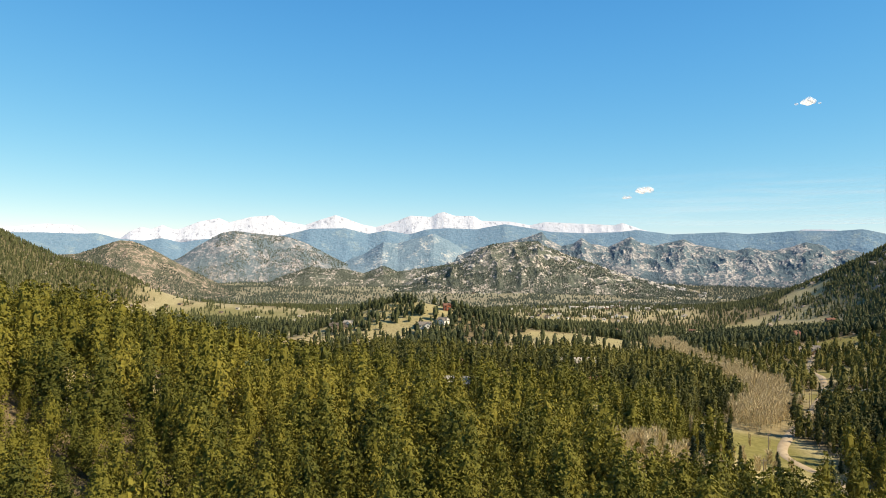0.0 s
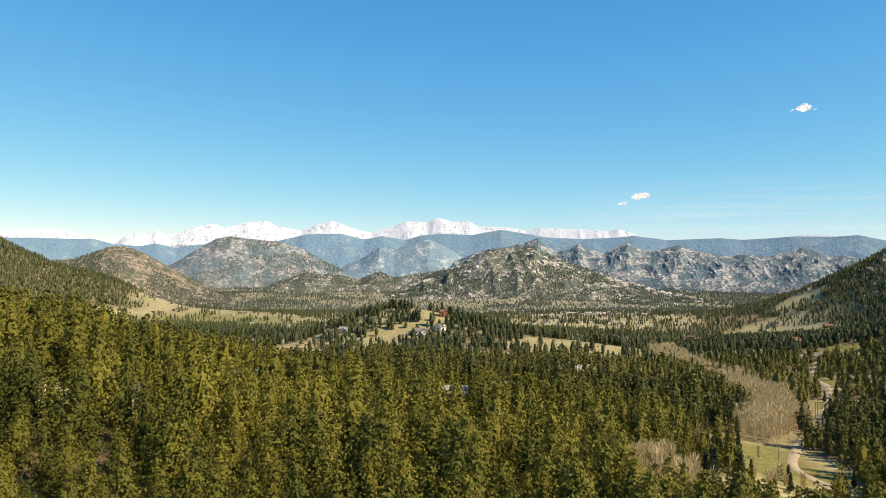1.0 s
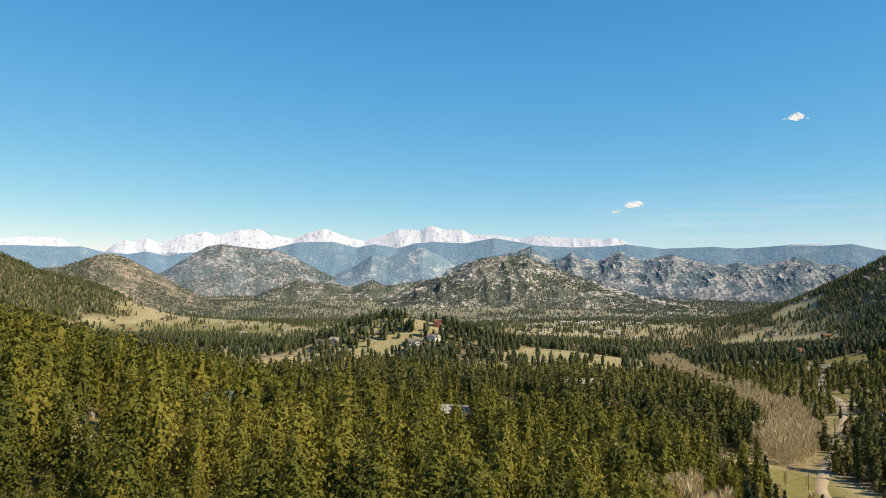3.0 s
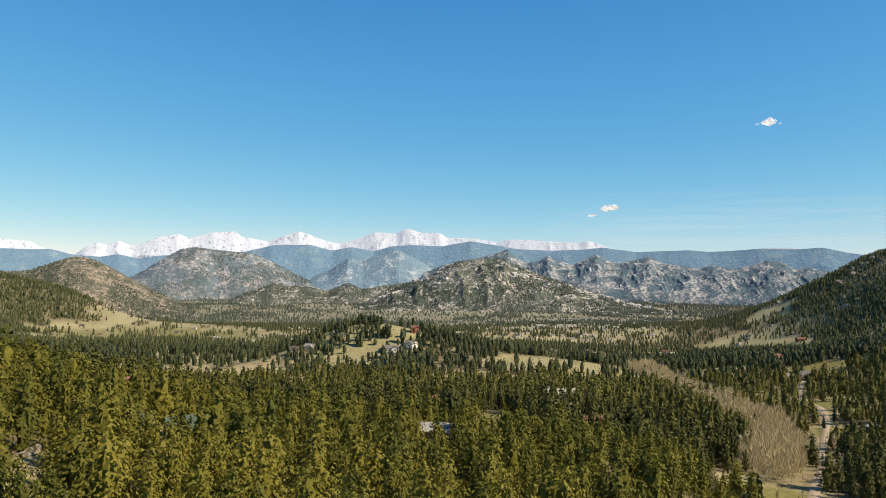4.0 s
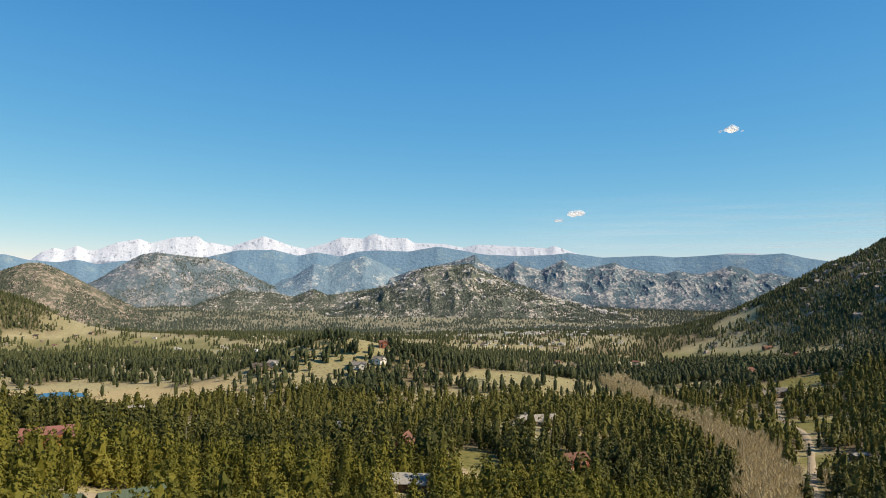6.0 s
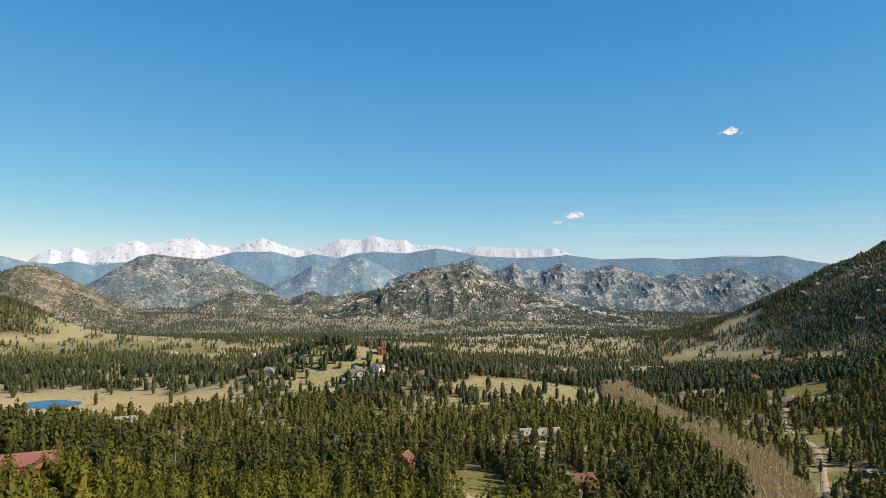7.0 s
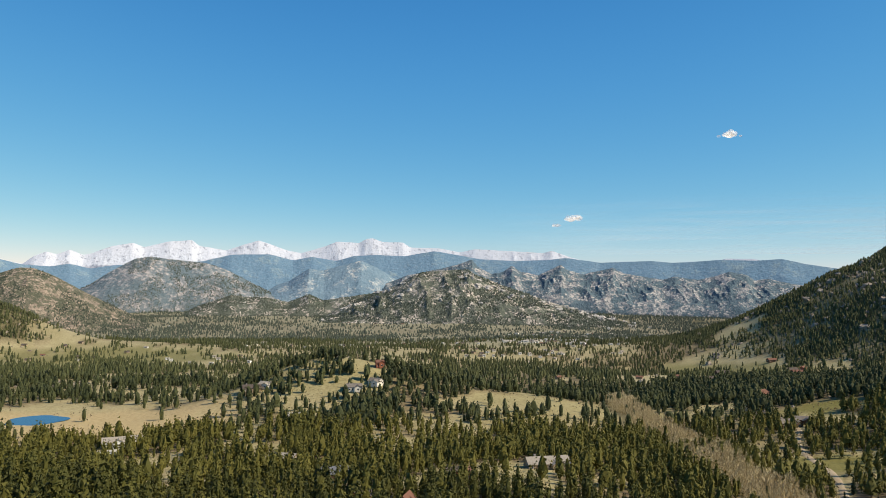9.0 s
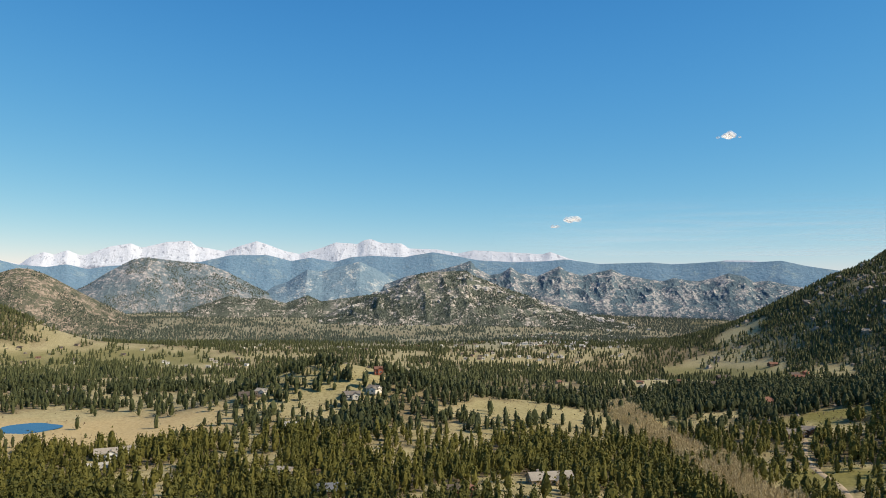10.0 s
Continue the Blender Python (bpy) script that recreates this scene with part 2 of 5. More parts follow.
def mountain_mat(name, forest, rock, snow=None, scale=0.02, cut=(0.45, 0.6), line=None, dots=0.6):
    """Closed forest and bare rock in patches, single trees dotted over the rock; snow above a wavering line."""
    def build(n, l, b):
        co = n.new("ShaderNodeTexCoord")
        a = place_noise(n, l, scale, 7, 0.62)
        d = place_noise(n, l, scale * 6, 4, 0.65)
        e = place_noise(n, l, 0.055, 3, 0.55)
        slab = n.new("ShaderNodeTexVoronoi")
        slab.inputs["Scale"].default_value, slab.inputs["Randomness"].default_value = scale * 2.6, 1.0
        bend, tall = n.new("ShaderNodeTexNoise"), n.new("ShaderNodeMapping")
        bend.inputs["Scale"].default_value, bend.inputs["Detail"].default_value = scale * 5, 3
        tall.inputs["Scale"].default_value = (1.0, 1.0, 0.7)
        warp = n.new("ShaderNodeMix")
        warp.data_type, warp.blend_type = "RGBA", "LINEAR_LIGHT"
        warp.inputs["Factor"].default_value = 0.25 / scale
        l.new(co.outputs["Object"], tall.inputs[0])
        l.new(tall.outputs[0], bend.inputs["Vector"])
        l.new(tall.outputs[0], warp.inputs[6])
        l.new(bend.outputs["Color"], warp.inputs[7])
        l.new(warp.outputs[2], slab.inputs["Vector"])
        # noise grain plus dark slab rims: rounding shade put into the rock colour
        rim_shade = sums(n, l, "ADD", sums(n, l, "MULTIPLY", slab.outputs["Distance"], -0.55), sums(n, l, "ADD", d, 0.24))
        rocky = steps(n, l, rim_shade, (0.28, rock[0]), (0.62, rock[1]))
        woods = steps(n, l, e, (0.35, forest[0]), (0.65, forest[1]))
        mask = steps(n, l, sums(n, l, "ADD", sums(n, l, "MULTIPLY", a, 0.65), sums(n, l, "MULTIPLY", d, 0.35)), (cut[0], (0, 0, 0)), (cut[1], (1, 1, 1)))
        lone = steps(n, l, e, (0.50, (1, 1, 1)), (0.54, (1 - dots, 1 - dots, 1 - dots)))
        col = mixed(n, l, sums(n, l, "MULTIPLY", mask, lone), woods, rocky)
        if snow:
            z = n.new("ShaderNodeSeparateXYZ")
            l.new(co.outputs["Object"], z.inputs[0])
            h = sums(n, l, "ADD", z.outputs[2], sums(n, l, "MULTIPLY", sums(n, l, "SUBTRACT", a, 0.5), 90.0))
            k = n.new("ShaderNodeMapRange")
            l.new(h, k.inputs["Value"])
            k.inputs["From Min"].default_value, k.inputs["From Max"].default_value = line - 8, line + 8
            mp, streak = n.new("ShaderNodeMapping"), n.new("ShaderNodeTexNoise")
            mp.inputs["Scale"].default_value = (1.0, 1.0, 0.45)
            streak.inputs["Scale"].default_value, streak.inputs["Detail"].default_value, streak.inputs["Roughness"].default_value = 0.04, 7, 0.72
            l.new(co.outputs["Object"], mp.inputs[0])
            l.new(mp.outputs[0], streak.inputs["Vector"])
            spots = steps(n, l, streak.outputs["Fac"], (0.545, (1, 1, 1)), (0.62, (0.34, 0.34, 0.34)))
            col = mixed(n, l, sums(n, l, "MULTIPLY", k.outputs[0], spots), col, snow)
        l.new(col, b.inputs["Base Color"])
        relief(n, l, b, d, 0.4 if snow else 0.8, 8.0)
    return material(name, build, 0.95, 0.05)


# ---------------------------------------------------------------- ground
LAWNS = [(122, 285, 24, 34), (38, 366, 20, 40), (275, 545, 40, 40), (226, 440, 16, 26), (650, 1500, 130, 380), (385, 715, 45, 40), (480, 2300, 120, 60), (-560, 1800, 300, 240)]     # greener grass
GOLD = [(-215, 745, 100, 72), (-270, 820, 150, 70)]      # straw-coloured hay meadow
CLEARINGS = [  # open meadow: x, y, half lengths, turn in degrees
    (-315, 835, 165, 84, -8), (-195, 765, 70, 78, 0), (150, 808, 66, 48, 0), (-72, 878, 78, 62, 0), (-570, 1810, 330, 250, 0), (-310, 1590, 130, 60, -20),
    (270, 540, 34, 34, 0), (308, 565, 26, 22, 0), (385, 715, 40, 30, 0), (326, 795, 24, 20, 0), (262, 756, 18, 16, 0), (650, 1500, 140, 400, -30), (460, 1230, 75, 85, -25), (560, 2050, 150, 60, 0), (330, 1900, 110, 50, 0), (930, 2600, 150, 80, 0),
    (120, 284, 24, 38, 12), (110, 250, 14, 18, 0), (33, 350, 15, 56, -6), (226, 440, 16, 30, 0), (70, 402, 12, 20, 0), (28, 326, 12, 16, 0),
    (-65, 172, 3.6, 24, 22), (-79, 165, 3.5, 24, 25), (-50, 222, 5, 8, 14), (5, 290, 8, 13, 0), (-178, 636, 11, 20, 15), (6, 372, 6, 14, 0), (72, 352, 8, 14, -8), (-66, 250, 13, 14, 0), (-94, 286, 8, 12, 0), (88, 203, 46, 46, 0), (60, 192, 22, 36, 0), (51, 172, 13, 30, -14),
    (420, 2350, 190, 110, 0), (720, 2720, 170, 80, 0), (60, 2500, 120, 50, 0), (20, 470, 12, 10, 0), (-95, 470, 10, 9, 0), (905, 1890, 62, 95, -30), (745, 1285, 55, 75, -20), (372, 672, 30, 22, 0), (30, 640, 24, 12, 0), (-30, 700, 18, 12, 0), (60, 590, 26, 8, 0),
]
TRACK = [(138, 246), (127, 266), (126, 284), (146, 316), (171, 354), (192, 394), (212, 426), (230, 456), (247, 486), (265, 526), (286, 586), (305, 625), (322, 650), (326, 660)]
GROVE = [(142, 325), (178, 400), (200, 470), (212, 560), (228, 650), (228, 722), (240, 800), (268, 930), (290, 1000)]
DENSE = [(78, 880, 70, 75), (330, 930, 120, 85), (500, 1040, 150, 80), (180, 1150, 200, 160), (60, 1350, 300, 160)]     # closed stands of pine
YARDS = []          # filled by the houses before the forest is planted


def along(points, x, y):
    """Distance from a line through the points."""
    best = np.full(np.broadcast(x, y).shape, 1e9)
    for (x0, y0), (x1, y1) in zip(points, points[1:]):
        t = np.clip(((x - x0) * (x1 - x0) + (y - y0) * (y1 - y0)) / ((x1 - x0) ** 2 + (y1 - y0) ** 2), 0, 1)
        best = np.minimum(best, np.hypot(x - x0 - t * (x1 - x0), y - y0 - t * (y1 - y0)))
    return best


def grove(x, y):
    """1 inside the strip of bare aspens."""
    return 1 - ramp(along(GROVE, x, y) + 7 * fbm(x, y, 30, 2, 8), 10, 20)


def meadows(x, y):
    """1 inside the open meadows and glades."""
    o = np.zeros(np.broadcast(x, y).shape)
    for cx, cy, a, c, turn in CLEARINGS:
        ca, sa = math.cos(radians(turn)), math.sin(radians(turn))
        u, v = ((x - cx) * ca + (y - cy) * sa) / a, (-(x - cx) * sa + (y - cy) * ca) / c
        o = np.maximum(o, 1 - ramp(np.hypot(u, v) + 0.28 * fbm(x, y, 40, 3, 4), 0.8, 1.12))
    return o


def openness(x, y):
    """1 in the open, 0 in closed forest."""
    x, y = np.asarray(x, float), np.asarray(y, float)
    o = np.maximum(meadows(x, y), grove(x, y))
    o = np.maximum(o, 1 - ramp(along(TRACK, x, y), 2.6, 4.6))
    for cx, cy, r in YARDS:
        o = np.maximum(o, 1 - ramp(np.hypot((x - cx) / r, (y - cy) / (1.3 * r)), 0.9, 1.15))
    thin = ramp(np.asarray(y), 520, 800) * ramp(fbm(x, y, 95, 4, 31), -0.10, 0.32) * 0.92
    small = 0.85 * ramp(np.asarray(y), 330, 480) * ramp(fbm(x, y, 34, 3, 55), 0.05, 0.34)
    for cx, cy, a, c in DENSE:
        w = ramp(np.hypot((x - cx) / a, (y - cy) / c), 0.8, 1.15)
        thin, small = thin * (0.38 + 0.62 * w), small * (0.38 + 0.62 * w)
    deep = 1 - 0.75 * ramp(x - 0.3 * y, 60, 130) * ramp(y, 520, 620)     # the dark stands at the foot of the east hill
    return np.maximum(np.maximum(o, thin * deep), small * deep)


def hillside(x, y):
    """Where steep wooded slopes rise at either side of the valley."""
    east = ramp(np.asarray(x) * 0.92 - np.asarray(y) * 0.33, 40, 220) * ramp(np.asarray(y), 250, 700)
    west = ramp(-np.asarray(x) - 0.25 * np.asarray(y), 270, 390) * ramp(np.asarray(y), 900, 1300)
    return np.maximum(east * (0.10 + 0.90 * ramp(fbm(x, y, 70, 4, 77), -0.26, 0.06)), west)


def build_ground():
    radii = np.concatenate([np.linspace(2, 60, 10)[:-1], np.geomspace(60, 5200, 190)])
    front = np.radians(np.linspace(-42, 50, 320))
    rear = np.radians(np.linspace(50, 318, 60))[1:]
    az = np.concatenate([front, rear])
    rr, aa = np.meshgrid(radii, az, indexing="ij")
    x, y = rr * np.sin(aa), -40 + rr * np.cos(aa)
    z = land(x, y)
    verts = np.stack([x, y, z], -1).reshape(-1, 3)
    faces = grid_faces(len(radii), len(az))
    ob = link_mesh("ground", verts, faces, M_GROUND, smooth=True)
    bald = ramp(x * 0.92 - y * 0.33, 40, 220) * ramp(y, 500, 900) * (1 - ramp(fbm(x, y, 70, 4, 77), -0.26, 0.06))
    o = np.maximum(np.maximum(openness(x, y), 0.25 * ramp(y, 600, 900)), 0.62 * ramp(y, 2200, 2900)) * (1 - 0.8 * hillside(x, y) * (1 - meadows(x, y)))
    o = np.maximum(o, 0.5 * bald) * (1 - 0.55 * grove(x, y))
    o = o.ravel()
    g = ramp(fbm(x, y, 120, 3, 12), 0.1, 0.7).ravel() * 0.3
    cover = ob.data.color_attributes.new("cover", "FLOAT_COLOR", "POINT")
    for cx, cy, a, c in LAWNS:
        g = np.maximum(g, (1 - ramp(np.hypot((x - cx) / a, (y - cy) / c) + 0.2 * fbm(x, y, 20, 2, 3), 0.6, 1.1)).ravel())
    g = np.maximum(g, 0.25 * ramp(y, 2000, 2800).ravel())
    straw = np.zeros(len(o))
    for cx, cy, a, c in GOLD:
        straw = np.maximum(straw, (1 - ramp(np.hypot((x - cx) / a, (y - cy) / c) + 0.25 * fbm(x, y, 50, 2, 3), 0.6, 1.1)).ravel())
    slope = (hillside(x, y) * (1 - meadows(x, y))).ravel()
    cover.data.foreach_set("color", np.stack([o, g, straw, 1 - slope], -1).astype(np.float32).ravel())
    # share of painted haze, growing with distance up the valley
    ob.data.attributes.new("far_haze", "FLOAT", "POINT").data.foreach_set("value", (0.2 * ramp(y, 700, 1200) + 0.62 * ramp(y, 1900, 2700)).astype(np.float32).ravel())
    tagged(ob, "dry yellow mountain grass and brown forest floor", "ground", kind="structure")
    return ob



# ---------------------------------------------------------------- mountains
EYE = Vector((-4.7, 59.7, 107.2))   # a point amid the valley, from which bearings are given


def range_of(name, crest, far, near, mat, label, rough=8.0, size=160.0, cols=500, rows=60, seed=0, foot=None, bulge=1.0, craggy=0.5):
    """A mountain range: crest gives bearing and rise in degrees along the skyline; it falls to its foot at the distance near."""
    b, e = np.array(crest).T
    az = np.linspace(b[0], b[-1], cols)
    rise = np.interp(az, b, e)
    k = np.ones(5) / 5
    rise = 0.5 * rise + 0.5 * np.convolve(np.pad(rise, 2, mode="edge"), k, "valid")
    top = EYE.z + far * np.tan(np.radians(rise))
    v = np.concatenate([np.linspace(0, 1, rows), [1.03, 1.08, 1.15]])
    vv, aa = np.meshgrid(v, np.radians(az), indexing="ij")
    dist = near + (far - near) * vv
    x, y = EYE.x + dist * np.sin(aa), EYE.y + dist * np.cos(aa)
    base = land(x, y) - 6 if foot is None else np.full_like(x, foot)
    shape = np.where(vv <= 1, np.clip(vv, 0, 1) ** bulge, 1 - (vv - 1) * 3)
    z = base + (top[None] - base) * shape
    body = np.sin(np.pi * np.clip(vv, 0, 1)) ** 0.8
    ridge = crags(x, y, size, 5, seed) - 0.45
    soft = fbm(x, y, size * 1.6, 4, seed + 3)
    z = z + (craggy * ridge * 2.2 + (1 - craggy) * soft) * rough * (0.35 * (vv > 0.02) + 2.2 * body) * np.clip((top[None] - base) / 60, 0.1, 1.4)
    ob = link_mesh(name, np.stack([x, y, z], -1), grid_faces(len(v), cols), mat, smooth=False)
    tagged(ob, label, "mountain", kind="structure")
    return x[:rows], y[:rows], z[:rows]


SNOWY = [(-31, 1.5), (-28.4, 1.84), (-26.5, 1.77), (-25.6, 1.25), (-23.7, 0.85), (-23.0, 1.44), (-22.3, 1.72), (-21.7, 1.54), (-20.9, 1.86),
         (-20.1, 1.52), (-19.6, 1.6), (-18.3, 2.15), (-16.9, 2.41), (-16.2, 2.14), (-14.7, 2.53), (-13.0, 2.72), (-12.5, 2.31),
         (-10.6, 1.99), (-8.3, 2.78), (-7.7, 2.57), (-6.3, 2.07), (-5.2, 1.86), (-3.5, 2.39), (-2.5, 2.79), (-0.9, 2.67),
         (-0.4, 2.97), (0.1, 3.06), (0.9, 2.76), (2.4, 2.76), (3.0, 2.37), (5.2, 2.33), (6.8, 2.02), (7.9, 2.28), (11.4, 2.09),
         (13.1, 2.0), (13.7, 2.17), (15.2, 1.64), (17.3, 1.07), (25.0, 1.15), (26.1, 1.59), (28.0, 1.57), (29.3, 1.2), (36.6, 0.0)]
WOODED = [(-36, 1.2), (-28.4, 1.22), (-26.5, 1.17), (-25.2, 1.22), (-23.8, 0.85), (-22.1, 0.71), (-20.9, 0.91), (-19.6, 0.6), (-18.3, 0.85),
          (-15.8, 1.03), (-12.3, 1.18), (-10.2, 1.7), (-7.5, 1.76), (-5.8, 1.34), (-4.4, 1.61), (-2.6, 1.31), (-1.3, 1.7), (0.4, 1.8),
          (2.6, 1.71), (4.8, 2.11), (6.6, 1.84), (8.3, 1.53), (10.9, 1.4), (13.3, 1.48), (14.8, 1.64), (17.3, 1.29), (21.0, 1.43),
          (22.4, 1.3), (24.2, 1.41), (25.7, 1.52), (28.0, 1.45), (29.8, 1.55), (31.2, 1.22), (34.0, 0.77), (40, 0.4)]
GREY = [(-21.4, -1.38), (-19.6, -0.48), (-18.5, 0.32), (-16.8, 1.31), (-15.8, 1.48), (-14.7, 1.37), (-11.9, 1.05), (-10.6, 0.64), (-9.0, -0.21), (-6.9, -1.29)]
MIDDLE = [(-8.6, -1.07), (-6.1, -0.22), (-4.6, 0.74), (-3.5, 0.61), (-1.8, 1.09), (-0.7, 1.36), (0.4, 0.88), (1.7, 0.09), (4.4, -0.88)]
CLIFFS = [(0.9, -0.44), (2.6, 0.22), (4.8, 0.7), (6.6, 1.1), (7.7, 1.54), (8.1, 0.96), (9.2, 0.44), (10.1, 0.61), (10.7, 1.09),
          (11.4, 0.61), (12.7, 0.35), (14.4, 1.17), (14.8, 0.78), (16.1, 0.43), (18.2, 0.94), (19.0, 0.51), (21.8, 0.08), (22.6, 0.33),
          (24.2, 0.08), (25.4, 0.33), (26.3, 0.69), (27.4, 0.49), (28.0, 0.08), (28.9, 0.2), (31.2, -0.31), (36.6, -0.93)]
FOOTHILLS = [(-14.5, -3.2), (-12.7, -2.1), (-10.2, -1.19), (-9.0, -1.41), (-7.7, -1.37), (-6.1, -1.73), (-4.6, -1.17), (-3.5, -1.61), (0.0, -1.09), (1.7, -1.1), (5.2, -1.54)]
HUMP = [(-4.6, -3.2), (-2.6, -2.27), (0.4, -1.01), (1.7, -0.53), (3.3, 0.35), (4.1, 0.57), (6.6, 0.75), (7.4, 0.83), (7.9, 0.44), (8.8, 0.09),
        (10.1, -0.44), (13.9, -1.73), (16.5, -2.49), (20.6, -3.21), (22.5, -3.8)]
DOME = [(-36, -2.2), (-33, -1.6), (-30.2, -0.9), (-28.4, -0.37), (-26.5, -0.26), (-25.5, 0.08), (-24.5, 0.5), (-23.8, 0.7), (-23.0, 0.66), (-22.1, 0.31),
        (-21.0, -0.28), (-18.8, -1.53), (-17.0, -2.45), (-15.3, -3.4)]

# Aerial haze is put into these base colours: bluer and paler the farther
M_SNOWY = mountain_mat("hazy_snowy_range", ((0.10, 0.145, 0.22), (0.13, 0.175, 0.25)), ((0.17, 0.20, 0.27), (0.25, 0.27, 0.33)), (0.62, 0.64, 0.70), 0.012, (0.3, 0.5), 165.0, 0.2)
M_WOODED = mountain_mat("hazy_wooded_range", ((0.142, 0.238, 0.324), (0.181, 0.278, 0.367)), ((0.196, 0.278, 0.332), (0.278, 0.359, 0.390)), None, 0.008, (0.53, 0.62), dots=0.5)
M_MIDDLE = mountain_mat("hazy_slabby_mountain", ((0.161, 0.244, 0.307), (0.212, 0.296, 0.355)), ((0.304, 0.352, 0.385), (0.543, 0.551, 0.531)), None, 0.010, (0.52, 0.58))
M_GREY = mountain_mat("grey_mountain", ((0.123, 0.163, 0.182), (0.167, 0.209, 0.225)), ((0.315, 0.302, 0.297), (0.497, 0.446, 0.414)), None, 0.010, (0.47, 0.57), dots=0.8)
M_CLIFF = mountain_mat("hazy_granite_cliffs", ((0.096, 0.138, 0.166), (0.125, 0.173, 0.198)), ((0.306, 0.291, 0.294), (0.528, 0.490, 0.450)), None, 0.013, (0.49, 0.55), dots=0.7)
M_DOME = mountain_mat("tan_granite_dome", ((0.081, 0.091, 0.064), (0.118, 0.123, 0.085)), ((0.253, 0.205, 0.157), (0.402, 0.324, 0.251)), None, 0.018, (0.45, 0.54), dots=0.8)
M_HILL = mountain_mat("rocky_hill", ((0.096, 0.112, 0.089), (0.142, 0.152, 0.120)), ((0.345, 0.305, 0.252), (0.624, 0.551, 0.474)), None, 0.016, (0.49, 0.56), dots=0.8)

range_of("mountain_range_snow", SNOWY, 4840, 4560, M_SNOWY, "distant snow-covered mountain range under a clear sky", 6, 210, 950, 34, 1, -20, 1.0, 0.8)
range_of("mountain_range_wooded", WOODED, 4700, 4350, M_WOODED, "long wooded mountain ridge tinted blue-green by painted haze below the snow", 5, 260, 700, 26, 2, -60, 0.8, 0.4)
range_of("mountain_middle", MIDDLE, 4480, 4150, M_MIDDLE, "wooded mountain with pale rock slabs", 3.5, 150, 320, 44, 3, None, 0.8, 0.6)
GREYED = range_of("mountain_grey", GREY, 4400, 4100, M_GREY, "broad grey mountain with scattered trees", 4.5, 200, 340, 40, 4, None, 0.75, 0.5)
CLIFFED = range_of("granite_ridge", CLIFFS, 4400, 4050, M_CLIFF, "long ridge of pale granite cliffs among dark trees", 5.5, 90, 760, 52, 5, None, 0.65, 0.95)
LOW = range_of("foothills", FOOTHILLS, 4000, 3800, M_HILL, "low brown rocky foothills with scattered pines", 5, 110, 380, 24, 6, None, 0.6, 0.6)
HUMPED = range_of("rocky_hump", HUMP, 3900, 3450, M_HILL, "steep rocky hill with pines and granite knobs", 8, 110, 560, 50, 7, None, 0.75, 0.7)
DOMED = range_of("granite_dome", DOME, 3650, 3300, M_DOME, "rounded tan granite hill with dark pines", 7, 120, 340, 44, 8, None, 0.7, 0.5)

